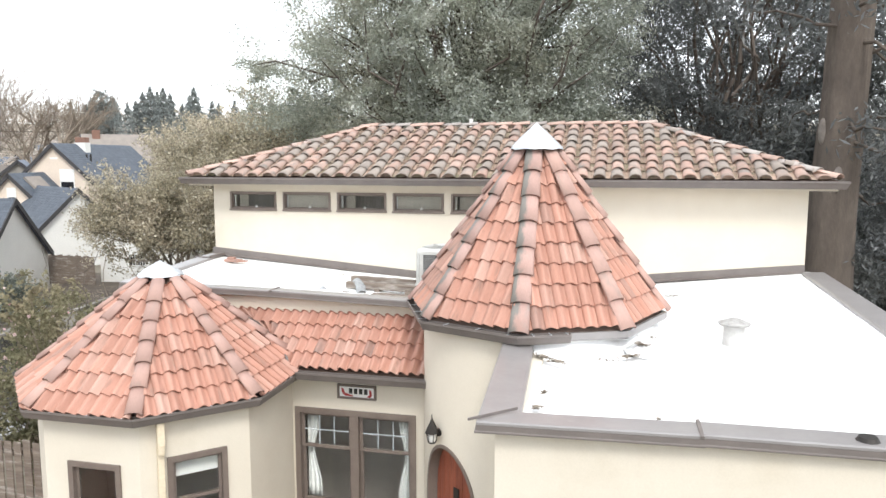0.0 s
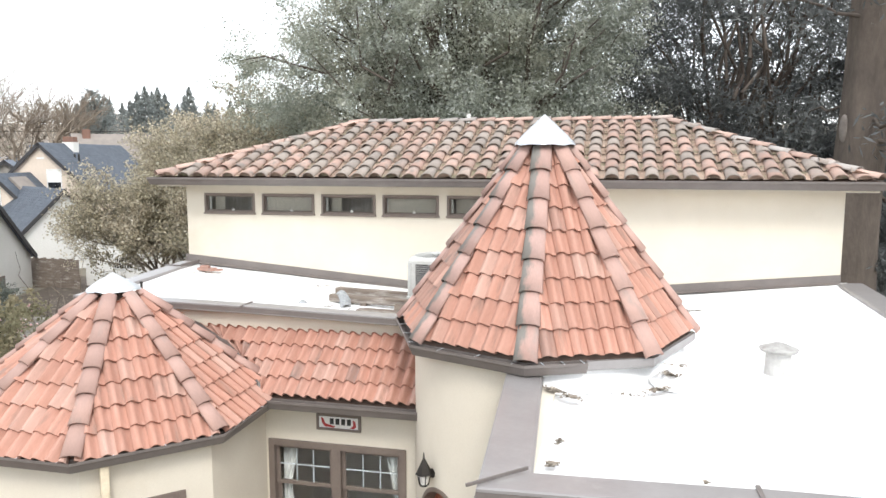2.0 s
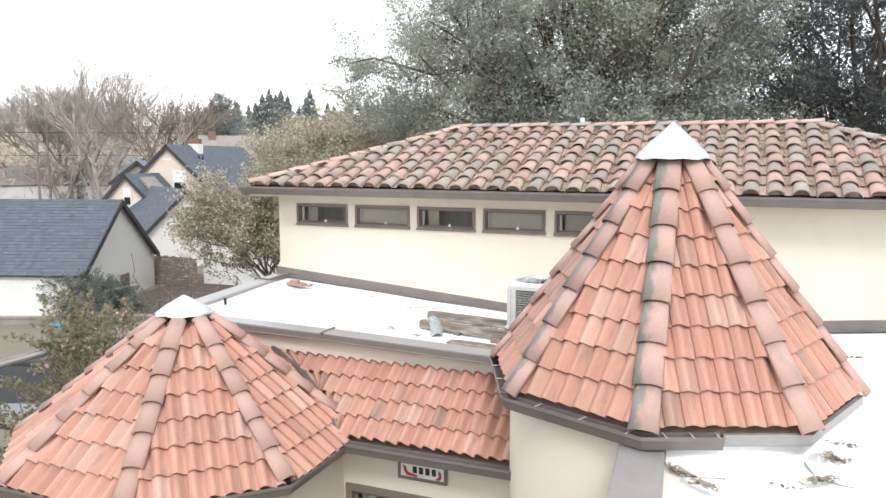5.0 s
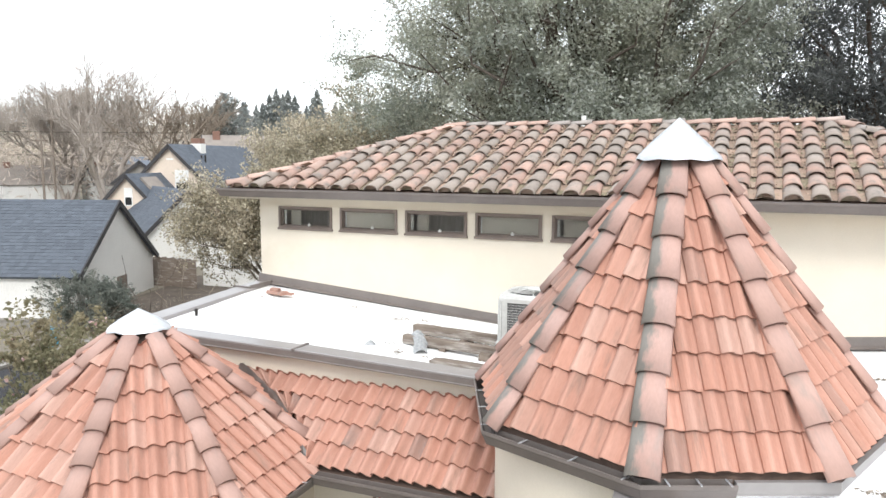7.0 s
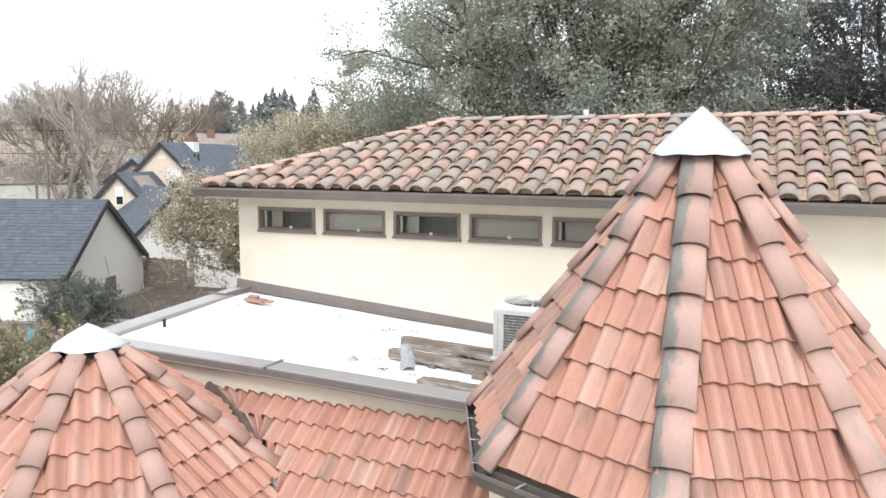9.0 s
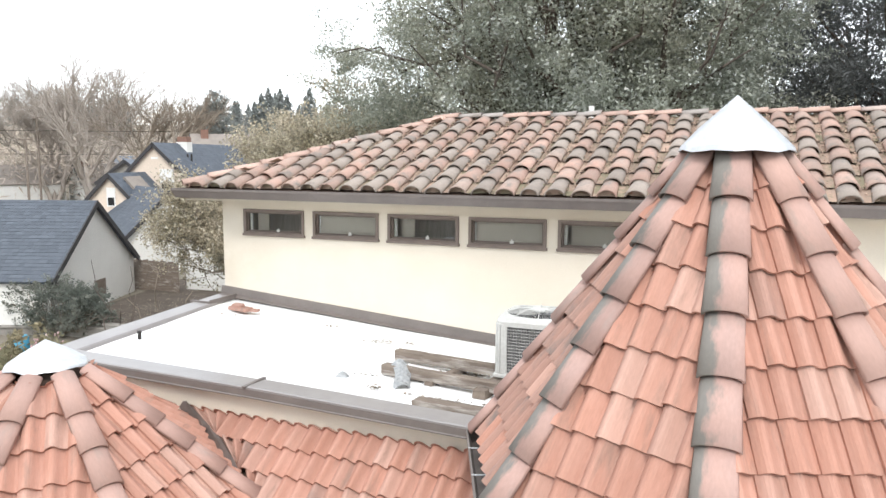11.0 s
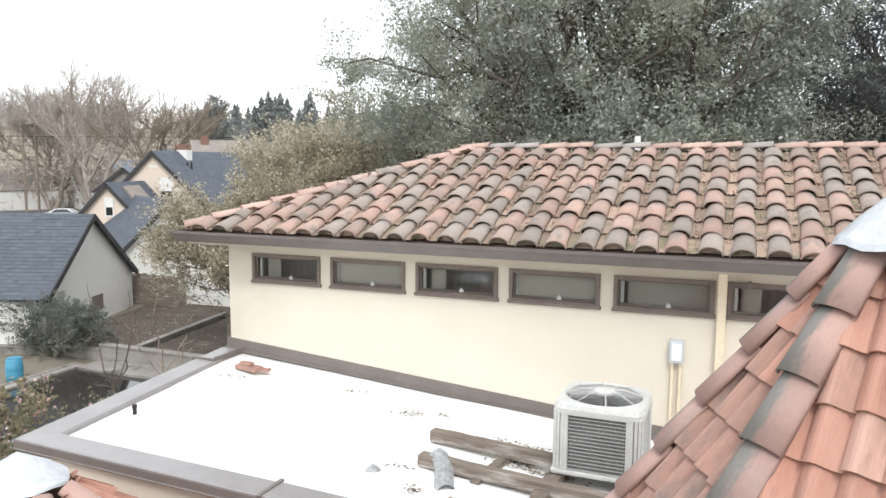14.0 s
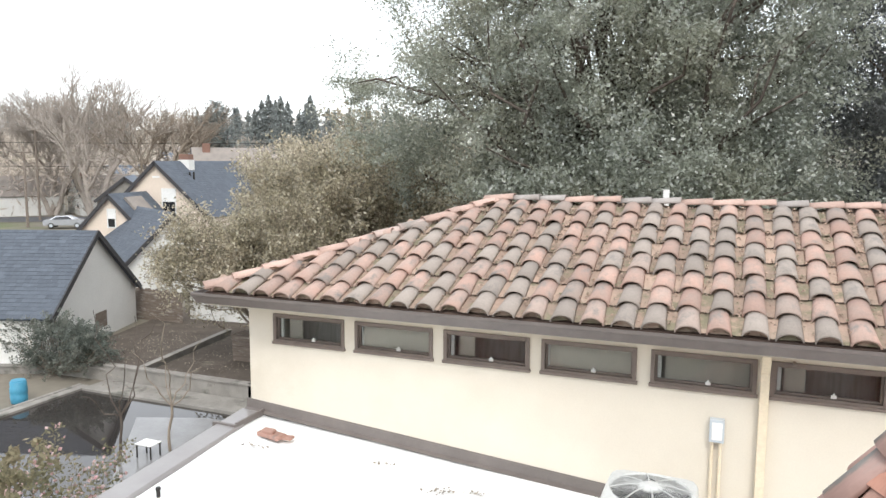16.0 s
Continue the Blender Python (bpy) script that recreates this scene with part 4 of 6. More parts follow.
sweep("fascia", [(-4.90, 11.242, 4.046), (-1.75, 11.17, 3.972)], 0, FASCIA_SHAPE, GUTTER, edge_l, size=1.0)
box_part("seam", -4.90, -4.86, 10.90, 11.25, 4.085, 4.108, GUTTER, edge_l, bevel=0.006)
box_part("end_flashing", -8.06, -7.70, 13.86, 13.90, 4.10, 4.185, GUTTER, edge_l, bevel=0.006)
box_part("end_flashing", -7.735, -7.70, 13.90, 14.50, 4.12, 4.20, GUTTER, edge_l, bevel=0.006)
edge_r = tagged(empty("roof_edge_cap_right"), "brown sheet-metal edge cap around the front wing", "edge cap", kind="structure")
sweep("cap", [(-0.40, 9.25, 3.90), (-0.235, 6.60, 3.862), (1.34, 6.62, 3.89)], 0, CAP_SHAPE, CAP_METAL, edge_r, size=1.2)
sweep("fascia", [(-0.40, 9.25, 3.90), (-0.235, 6.60, 3.862), (1.34, 6.62, 3.89)], 0, FASCIA_THIN, GUTTER, edge_r, size=1.2)
sweep("cap", [(1.30, 6.622, 3.896), (3.98, 6.65, 3.90), (3.90, 14.45, 4.12)], 0, CAP_SHAPE, CAP_METAL, edge_r, size=1.2)
sweep("fascia", [(1.30, 6.622, 3.896), (3.98, 6.65, 3.90), (3.90, 14.45, 4.12)], 0, FASCIA_THIN, GUTTER, edge_r, size=1.2)
box_part("seam", 1.30, 1.335, 6.215, 6.63, 3.94, 3.962, GUTTER, edge_r, bevel=0.006)
bm = bmesh.new()
add_box(bm, -0.008, 0.008, 0.0, 0.55, 0.045, 0.07, 0.003, Matrix.Translation((-0.66, 6.2, 3.89)) @ Matrix.Rotation(radians(-45), 4, "Z"))
part("seam", bm, GUTTER, edge_r)
FLASH = ((-8.0, 4.31), (-3.3, 3.925), (-0.9, 3.75), (1.3, 4.04), (3.96, 4.30))
V, F = [], []
for x, z in FLASH:
    V += [(x, UY0 - 0.003, z), (x, UY0 - 0.02, z - 0.006), (x, UY0 - 0.035, z - 0.115), (x, UY0 - 0.10, z - 0.14), (x, UY0 - 0.003, z - 0.2)]
F = [(5 * i + a, 5 * i + 5 + a, 5 * i + 5 + (a + 1) % 5, 5 * i + (a + 1) % 5) for i in range(4) for a in range(5)]
tagged(poly("wall_flashing", V, F, GUTTER), "brown metal flashing along the foot of the wall", "flashing", kind="structure")
# White coating turned up round the turret's foot
V, F = [], []
for i in range(31):
    a = radians(-84 + 200 * i / 30)
    for r, z in ((TR + 0.03, 4.0), (TR + 0.035, 3.93), (TR + 0.12, 3.86), (TR + 0.30, 3.80)):
        V.append(on_turret(a, r + 0.015 * noise.noise(Vector((i * 0.7, z * 9, 0))), z))
F = [(4 * i + k, 4 * i + 4 + k, 4 * i + 5 + k, 4 * i + 1 + k) for i in range(30) for k in range(3)]
tagged(poly("coated_upstand", V, F, COATING, smooth=True), "white-coated upstand round the turret foot", "upstand", kind="structure")


# ---- things on the roofs ----
def litter(name, spots, label, seed, size=(0.008, 0.03)):
    """Fallen leaves and dirt in small drifts. Spots: x, y, z, length, width, turn, how many."""
    rng = random.Random(seed)
    V, F = [], []
    for x, y, z, lx, ly, turn, count in spots:
        c, s = math.cos(radians(turn)), math.sin(radians(turn))
        for _ in range(count):
            u, v = rng.gauss(0, lx / 2.2), rng.gauss(0, ly / 2.2)
            p = Vector((x + c * u - s * v, y + s * u + c * v, z + rng.uniform(0.002, 0.02)))
            q, a, n = rng.uniform(*size), rng.uniform(0, 6.28), len(V)
            d, e = Vector((math.cos(a), math.sin(a), rng.uniform(-0.4, 0.4))) * q, Vector((-math.sin(a), math.cos(a), rng.uniform(-0.4, 0.4))) * q * 0.6
            V += [p - d, p + e, p + d, p - e]
            F.append((n, n + 1, n + 2, n + 3))
    return tagged(poly(name, V, F, DEBRIS), label, "leaf litter", kind="stuff")


litter("leaf_litter", [(-0.25, 8.72, 3.865, 0.16, 0.05, -40, 150), (-0.05, 8.52, 3.865, 0.14, 0.05, -30, 90), (0.42, 8.7, 3.865, 0.4, 0.03, 5, 26), (0.78, 8.93, 3.875, 0.16, 0.05, 35, 160), (0.92, 9.25, 3.95, 0.10, 0.12, 70, 150), (1.0, 9.5, 3.98, 0.07, 0.12, 80, 70),
                       (1.6, 13.2, 3.86, 0.5, 0.05, 8, 110), (2.6, 13.5, 3.93, 0.5, 0.03, 8, 22), (-0.12, 6.85, 3.87, 0.06, 0.05, 0, 60), (-0.1, 7.35, 3.87, 0.03, 0.09, 0, 30), (1.0, 6.75, 3.88, 0.03, 0.03, 0, 12)],
       "brown leaf litter drifted on the white roof", 1)
litter("leaf_litter", [(-4.75, 13.6, 3.93, 0.2, 0.08, 20, 45), (-4.4, 13.75, 3.90, 0.2, 0.04, 10, 20), (-3.5, 13.2, 3.86, 0.3, 0.08, -10, 130), (-3.2, 12.9, 3.86, 0.2, 0.1, 0, 110),
                       (-3.9, 11.75, 3.97, 0.2, 0.1, 0, 40), (-5.6, 13.9, 3.99, 0.2, 0.03, 5, 20), (-7.2, 13.6, 4.08, 0.2, 0.05, 0, 18), (-3.1, 12.72, 3.87, 0.9, 0.04, -8, 120), (-2.7, 12.35, 3.87, 0.5, 0.06, -8, 110), (-3.0, 11.75, 3.93, 0.8, 0.05, -3, 60), (-4.3, 12.2, 3.93, 0.25, 0.08, 10, 30), (-3.3, 13.35, 3.85, 0.5, 0.06, -12, 60)], "brown leaf litter and dirt on the flat roof", 2)


# Crumpled coating heaped below the turret gutter
V, F = [], []
for j in range(9):
    for i in range(17):
        a, q = 2 * math.pi * i / 16, j / 8
        r = 0.27 * q * (1 + 0.35 * noise.noise(Vector((math.cos(a) * 1.6, math.sin(a) * 1.6, 3))))
        V.append((0.97 + r * math.cos(a), 9.36 + r * 1.25 * math.sin(a), 3.865 + 0.17 * (1 - q) ** 1.4 * (1 + 0.5 * noise.noise(Vector((math.cos(a) * 2, math.sin(a) * 2, q * 4)))) - 0.02 * q))
F = [(j * 17 + i, (j + 1) * 17 + i, (j + 1) * 17 + i + 1, j * 17 + i + 1) for j in range(8) for i in range(16)]
tagged(poly("coating_mound", V, F, COATING), "crumpled mound of white roof coating under the gutter", "mound")


def air_conditioner(x, y, z):
    """An outdoor cooling unit: coil box behind wire grilles, louvred corner posts, domed top with a fan guard."""
    w, h = 0.405, 0.585
    ac = empty("air_conditioner", (x, y, z), "grey-beige outdoor cooling unit with round fan guard on timbers", "air conditioner")
    bm = bmesh.new()
    add_box(bm, -w, w, -w, w, 0, 0.05, 0.02)
    part("base_pan", bm, AC_PAINT, ac)
    box_part("coil", -w + 0.045, w - 0.045, -w + 0.045, w - 0.045, 0.05, h - 0.02, AC_DARK, ac, "dark finned coil")
    for sx in (-1, 1):
        for sy in (-1, 1):
            for k in range(5):
                bm = bmesh.new()
                a = radians(90 * k / 4)
                cx, cy = w - 0.1 + 0.085 * math.cos(a), w - 0.1 + 0.085 * math.sin(a)
                add_box(bm, -0.012, 0.012, -0.014, 0.014, 0.05, h, 0.004, Matrix.Translation((sx * cx, sy * cy, 0)) @ Matrix.Rotation(a * sx * sy, 4, "Z"))
                part("louvre", bm, AC_PAINT, ac)
            bm = bmesh.new()
            add_box(bm, sx * (w - 0.13) - 0.02, sx * (w - 0.13) + 0.02, sy * (w - 0.02) - 0.012, sy * (w - 0.02) + 0.012, 0.05, h, 0.004)
            part("corner_post", bm, AC_PAINT, ac)
            bm = bmesh.new()
            add_box(bm, sx * (w - 0.02) - 0.012, sx * (w - 0.02) + 0.012, sy * (w - 0.13) - 0.02, sy * (w - 0.13) + 0.02, 0.05, h, 0.004)
            part("corner_post", bm, AC_PAINT, ac)
    V, F = [], []
    for k in range(15):
        zz, n = 0.065 + k * 0.0335, len(V)
        V += [(-w + 0.13, -w + 0.008, zz), (w - 0.13, -w + 0.008, zz), (w - 0.13, -w + 0.008, zz + 0.003), (-w + 0.13, -w + 0.008, zz + 0.003), (-w + 0.13, -w + 0.016, zz), (w - 0.13, -w + 0.016, zz), (w - 0.13, -w + 0.016, zz + 0.003), (-w + 0.13, -w + 0.016, zz + 0.003)]
        F += [(n, n + 1, n + 2, n + 3), (n + 3, n + 2, n + 6, n + 7), (n + 4, n + 5, n + 1, n), (n + 5, n + 4, n + 7, n + 6)]
    for k in range(32):
        xx, n = -w + 0.135 + k * 0.0175, len(V)
        V += [(xx, -w + 0.012, 0.06), (xx + 0.003, -w + 0.012, 0.06), (xx + 0.003, -w + 0.012, h - 0.03), (xx, -w + 0.012, h - 0.03)]
        F.append((n, n + 1, n + 2, n + 3))
    for k in range(4):
        g = poly("wire_grille", V, F, AC_PAINT, ac) if k == 0 else linked("wire_grille", g.data, AC_PAINT, ac)
        g.matrix_basis = Matrix.Rotation(math.pi / 2 * k, 4, "Z")
    # Top shell, square outside and round inside
    V, F, n = [], [], 48
    rings = ((1.0, h - 0.02, "s"), (1.0, h + 0.03, "s"), (0.95, h + 0.07, "s"), (0.36, h + 0.085, "r"), (0.345, h + 0.07, "r"), (0.345, h - 0.05, "r"))
    for q, zz, kind in rings:
        for i in range(n):
            a = 2 * math.pi * i / n
            c, s = math.cos(a), math.sin(a)
            r = q * w / (abs(c) ** 7 + abs(s) ** 7) ** (1 / 7) if kind == "s" else q
            V.append((r * c, r * s, zz))
    F = [(k * n + i, k * n + (i + 1) % n, (k + 1) * n + (i + 1) % n, (k + 1) * n + i) for k in range(len(rings) - 1) for i in range(n)]
    poly("top_shell", V, F, AC_PAINT, ac, smooth=False)
    bm = bmesh.new()
    for i in range(8):
        a = 2 * math.pi * i / 8 + 0.2
        c, s = math.cos(a), math.sin(a)
        add_tube(bm, (0.35 * c, 0.35 * s, h + 0.08), (0.2 * c, 0.2 * s, h + 0.12), 0.006, seg=6)
        add_tube(bm, (0.2 * c, 0.2 * s, h + 0.12), (0.05 * c, 0.05 * s, h + 0.125), 0.006, seg=6)
    for i in range(72):
        a = 2 * math.pi * i / 72
        c, s = math.cos(a), math.sin(a)
        add_tube(bm, (0.35 * c, 0.35 * s, h + 0.075), (0.1 * c, 0.1 * s, h + 0.12), 0.0018, seg=4, caps=False)
    part("fan_guard", bm, AC_PAINT, ac, "radial wire fan guard")
    bm = bmesh.new()
    bmesh.ops.create_uvsphere(bm, u_segments=20, v_segments=10, radius=0.11, matrix=Matrix.Translation((0, 0, h + 0.105)) @ Matrix.Diagonal((1, 1, 0.3, 1)))
    part("motor_cover", bm, AC_PAINT, ac, smooth=True)
    for i in range(4):
        V = [(0.05, -0.05, 0.0), (0.3, -0.13, -0.03), (0.33, 0.06, 0.04), (0.06, 0.05, 0.02)]
        b = poly("fan_blade", V + [(x_, y_, z_ - 0.006) for x_, y_, z_ in V], [(0, 1, 2, 3), (7, 6, 5, 4), (0, 4, 5, 1), (1, 5, 6, 2), (2, 6, 7, 3), (3, 7, 4, 0)], AC_DARK, ac)
        b.matrix_basis = Matrix.Translation((0, 0, h + 0.02)) @ Matrix.Rotation(math.pi / 2 * i, 4, "Z")
    return ac


air_conditioner(-2.47, 12.92, 3.98)


def timber(a, b, w, h, label, seed):
    """A rough-sawn weathered beam between two points of its underside."""
    a, b = Vector(a), Vector(b)
    bm = bmesh.new()
    add_box(bm, 0, (b - a).length, -w / 2, w / 2, 0, h, 0.007)
    rng = random.Random(seed)
    bmesh.ops.subdivide_edges(bm, edges=[e for e in bm.edges if abs((e.verts[0].co - e.verts[1].co).x) > 0.3], cuts=7)
    for v in bm.verts:
        v.co += Vector((rng.uniform(-1, 1), rng.uniform(-1, 1), rng.uniform(-1, 1))) * 0.007
    ob = tagged(part("timber", bm, OLD_WOOD), label, "timber", "timbers beside the cooling unit")
    d = (b - a).normalized()
    x, up = d, Vector((0, 0, 1))
    y = up.cross(x).normalized()
    m = Matrix((x, y, x.cross(y))).transposed().to_4x4()
    m.translation = a
    ob.matrix_basis = m


timber((-4.22, 12.98, 3.93), (-2.0, 12.66, 3.93), 0.11, 0.11, "weathered grey-brown timber lying on the flat roof", 1)
timber((-4.08, 12.34, 3.94), (-2.0, 12.10, 3.92), 0.11, 0.11, "weathered grey-brown timber lying on the flat roof", 2)
timber((-3.48, 12.17, 3.88), (-3.38, 12.99, 3.86), 0.09, 0.07, "weathered cross timber under two others", 3)
timber((-2.86, 12.02, 3.82), (-2.80, 13.3, 3.76), 0.14, 0.165, "weathered timber under the cooling unit", 4)
timber((-2.10, 12.20, 3.82), (-2.06, 13.3, 3.76), 0.14, 0.165, "weathered timber under the cooling unit", 5)
timber((-3.30, 11.45, 3.975), (-2.3, 11.40, 3.96), 0.16, 0.05, "weathered board lying along the roof edge", 6)

SCRAP = surface("dull_grey_mesh", (0.40, 0.41, 0.41), (0.26, 0.27, 0.27), 26.0, 0.6, 0.4, metal=0.3)
scrap = empty("metal_scrap", (0, 0, 0), "bent scrap of pale metal mesh leaning on timbers", "scrap")
V, F = [], []
for j in range(7):
    for i in range(5):
        u, v = i / 4, j / 6
        V.append((0.17 * u + 0.025 * math.sin(v * 5), -0.5 * v, 0.12 - 0.13 * v + 0.05 * math.sin(u * 3.1) + 0.012 * math.sin(i * 7 + j * 3)))
F = [(j * 5 + i, j * 5 + i + 1, j * 5 + i + 6, j * 5 + i + 5) for j in range(6) for i in range(4)]
sheet = poly("bent_sheet", V, F, SCRAP, scrap)
sheet.modifiers.new("sheet", "SOLIDIFY").thickness = 0.005
sheet.matrix_basis = Matrix.Translation((-3.98, 12.32, 3.93)) @ pose(0, 0, 0, 0, 0, 32)
flap = linked("bent_sheet", sheet.data, SCRAP, scrap)
flap.modifiers.new("sheet", "SOLIDIFY").thickness = 0.005
flap.matrix_basis = Matrix.Translation((-4.5, 11.95, 3.83)) @ pose(0, 0, 0, 12, 0, 62)

# A broken tile left on the roof
bm = bmesh.new()
add_box(bm, -0.16, 0.16, -0.07, 0.07, 0, 0.05, 0.012)
add_box(bm, 0.1, 0.22, -0.04, 0.05, 0.0, 0.03, 0.008, pose(0.04, 0.0, 0, 0, 0, 18))
add_box(bm, -0.1, 0.05, -0.05, 0.03, 0.05, 0.09, 0.012, pose(0, 0, 0, 4, 0, 9))
ob = tagged(part("broken_tile", bm, TILE_WORN), "broken pieces of red clay tile on the flat roof", "tile")
ob.matrix_basis = pose(-7.19, 13.92, 4.085, 0, 0, -12) @ Matrix.Scale(1.15, 4)

# Flue on the front wing
# White pipe whose grey shading is painted into base and patch colours
FLUE = surface("shade_greyed_white_flue", (0.53, 0.52, 0.50), (0.43, 0.42, 0.40), 9, 0.6, 0.2, stain=(0.34, 0.32, 0.30), stain_at=0.6, stain_scale=6)
flue = empty("roof_vent", (2.06, 9.72, 3.84), "short white-coated metal vent pipe with conical cowl", "roof vent")
bm = bmesh.new()
add_tube(bm, (0, 0, 0), (0, 0, 0.32), 0.135, 0.13, 24)
part("pipe", bm, FLUE, flue)
bm = bmesh.new()
add_tube(bm, (0, 0, 0), (0, 0, 0.06), 0.24, 0.13, 24)
part("boot", bm, COATING, flue)
bm = bmesh.new()
add_tube(bm, (0, 0, 0.345), (0, 0, 0.405), 0.20, 0.05, 24)
add_tube(bm, (0, 0, 0.315), (0, 0, 0.345), 0.185, 0.20, 24)
# Cowl colours greyed likewise, with the shading painted in
part("cowl", bm, surface("shade_greyed_white_cowl", (0.42, 0.41, 0.39), (0.27, 0.26, 0.245), 14, 0.7, 0.4, stain=(0.3, 0.28, 0.26), stain_at=0.58, stain_scale=9), flue)
bm = bmesh.new()
add_tube(bm, (0, 0, 0), (0, 0, 0.13), 0.03, 0.03, 14)
add_tube(bm, (0, 0, 0.13), (0, 0, 0.17), 0.04, 0.034, 14)
ob = tagged(part("pipe_stub", bm, IRON), "small black pipe stub at the roof edge", "pipe")
ob.matrix_basis = pose(-7.33, 12.1, 4.045) @ Matrix.Scale(0.72, 4)
bm = bmesh.new()
add_tube(bm, (0, 0, 0), (0, 0, 0.05), 0.1, 0.07, 18)
ob = tagged(part("drain_cover", bm, IRON), "dark round drain on the edge cap", "drain")
ob.matrix_basis = pose(2.62, 6.42, 3.945)

# Meter box, its conduits, and the downspout on the upper wall
jbox = empty("junction_box", (-1.955, UY0, 4.60), "grey metal electrical box with two conduits on the wall", "electrical box")
box_part("box", -0.075, 0.075, -0.09, 0.0, 0.0, 0.25, PLASTIC, jbox, bevel=0.008)
box_part("cover", -0.05, 0.055, -0.1, -0.09, 0.03, 0.22, WHITE_PAINT, jbox, "pale blue-white hinged cover", bevel=0.004)
for dx, z in ((-0.045, -0.72), (0.04, -0.62)):
    bm = bmesh.new()
    add_tube(bm, (dx, -0.03, 0.0), (dx, -0.03, z), 0.017, seg=10)
    part("conduit", bm, CREAM_METAL, jbox)
bm = bmesh.new()
add_box(bm, 0.02, 0.1, -0.1, -0.01, -0.78, -0.66, 0.01)
part("outlet", bm, WHITE_PAINT, jbox)

spout = empty("downspout", (-1.515, UY0, 3.7), "cream-painted square downspout with elbow from the gutter", "downspout")
bm = bmesh.new()
add_box(bm, -0.045, 0.045, -0.085, -0.005, 0.0, 1.75, 0.008)
add_box(bm, -0.05, 0.05, -0.09, 0.0, 1.36, 1.385, 0.004)
part("pipe", bm, CREAM_METAL, spout)
bm = bmesh.new()
add_box(bm, -0.045, 0.045, -0.04, 0.04, 0.0, 0.44, 0.01, Matrix.Translation((0, -0.05, 1.72)) @ pose(0, 0, 0, 42))
part("elbow", bm, CREAM_METAL, spout)
bm = bmesh.new()
add_box(bm, -0.11, -0.075, -0.12, -0.02, 1.83, 1.87, 0.008, pose(-0.03, 0, 0, 0, 12, 0))
part("bracket", bm, TRIM, spout)
a, b = Vector(bay_wall[3]), Vector(bay_wall[4])
d = (b - a).normalized()
spout2 = empty("downspout", (0, 0, 0), "cream-painted downspout below the bay gutter", "downspout")
spout2.matrix_basis = Matrix.Translation((a.x + d.x * 0.245 + d.y * 0.05, a.y + d.y * 0.245 - d.x * 0.05, 0)) @ Matrix.Rotation(math.atan2(d.y, d.x), 4, "Z")
bm = bmesh.new()
add_box(bm, -0.042, 0.042, -0.04, 0.04, 0.0, 2.45, 0.008)
part("pipe", bm, CREAM_METAL, spout2)
bm = bmesh.new()
add_box(bm, -0.045, 0.045, -0.12, -0.03, 2.55, 2.87, 0.01)
add_box(bm, -0.045, 0.045, -0.11, 0.03, 2.42, 2.6, 0.03)
part("elbow", bm, CREAM_METAL, spout2)

# Lantern and plaque
la = radians(-136)
lx, ly, _ = on_turret(la, TR + 0.12, 0)
lamp = empty("wall_lantern", (lx, ly, 2.36), "black iron wall lantern with pointed roof and clear panes", "lantern")
bm = bmesh.new()
add_tube(bm, (0, 0, 0.14), (0, 0, 0.33), 0.105, 0.012, 6)
add_tube(bm, (0, 0, 0.32), (0, 0, 0.40), 0.012, 0.004, 6)
part("roof", bm, IRON, lamp)
bm = bmesh.new()
add_tube(bm, (0, 0, -0.01), (0, 0, 0.012), 0.05, 0.06, 6)
for k in range(6):
    a = math.pi / 3 * k
    add_tube(bm, (0.055 * math.cos(a), 0.055 * math.sin(a), 0.0), (0.085 * math.cos(a), 0.085 * math.sin(a), 0.145), 0.006, seg=6)
part("cage", bm, IRON, lamp)
bm = bmesh.new()
add_tube(bm, (0, 0, 0.012), (0, 0, 0.14), 0.048, 0.076, 6)
part("panes", bm, WHITE_PAINT, lamp, "pale frosted panes")
bm = bmesh.new()
d = Vector((math.cos(la), math.sin(la), 0))
add_tube(bm, (0, 0, 0.16), tuple(-d * 0.13 + Vector((0, 0, 0.12))), 0.014, seg=8)
add_tube(bm, tuple(-d * 0.13 + Vector((0, 0, 0.12))), tuple(-d * 0.10 + Vector((0, 0, 0.12))), 0.055, seg=12)
part("bracket", bm, IRON, lamp)

plaque = empty("house_plaque", (-3.24, 10.45, 2.665), "framed white tile plaque with dark bars and red shapes", "plaque")
bm = bmesh.new()
bars(bm, 0.63, 0.23, 0.035, -0.035, 0.0, -0.315, -0.115)
part("frame", bm, TRIM, plaque)
box_part("tile_face", -0.285, 0.285, -0.018, 0.0, -0.085, 0.085, WHITE_PAINT, plaque, "white glazed tile")
INK, RED = surface("black_glaze", (0.02, 0.02, 0.02), (0.03, 0.03, 0.03), 5, 0.3, 0), surface("red_glaze", (0.42, 0.05, 0.05), (0.36, 0.04, 0.04), 5, 0.3, 0)
for k in range(4):
    box_part("bar", -0.125 + 0.082 * k, -0.07 + 0.082 * k, -0.021, -0.0185, -0.03, 0.055, INK, plaque)
poly("red_shape", [(-0.25, -0.021, 0.06), (-0.215, -0.021, 0.05), (-0.19, -0.021, -0.02), (-0.05, -0.021, -0.055), (-0.07, -0.021, -0.075), (-0.2, -0.021, -0.065), (-0.24, -0.021, -0.01)], [(0, 6, 5, 4, 3, 2, 1)], RED, plaque)
poly("red_shape", [(0.2, -0.021, 0.05), (0.24, -0.021, 0.03), (0.25, -0.021, -0.04), (0.22, -0.021, -0.075), (0.16, -0.021, -0.07), (0.21, -0.021, -0.03)], [(0, 5, 4, 3, 2, 1)], RED, plaque)


# ---- ground ----
def smooth(t):
    t = max(0.0, min(1.0, t))
    return t * t * (3 - 2 * t)


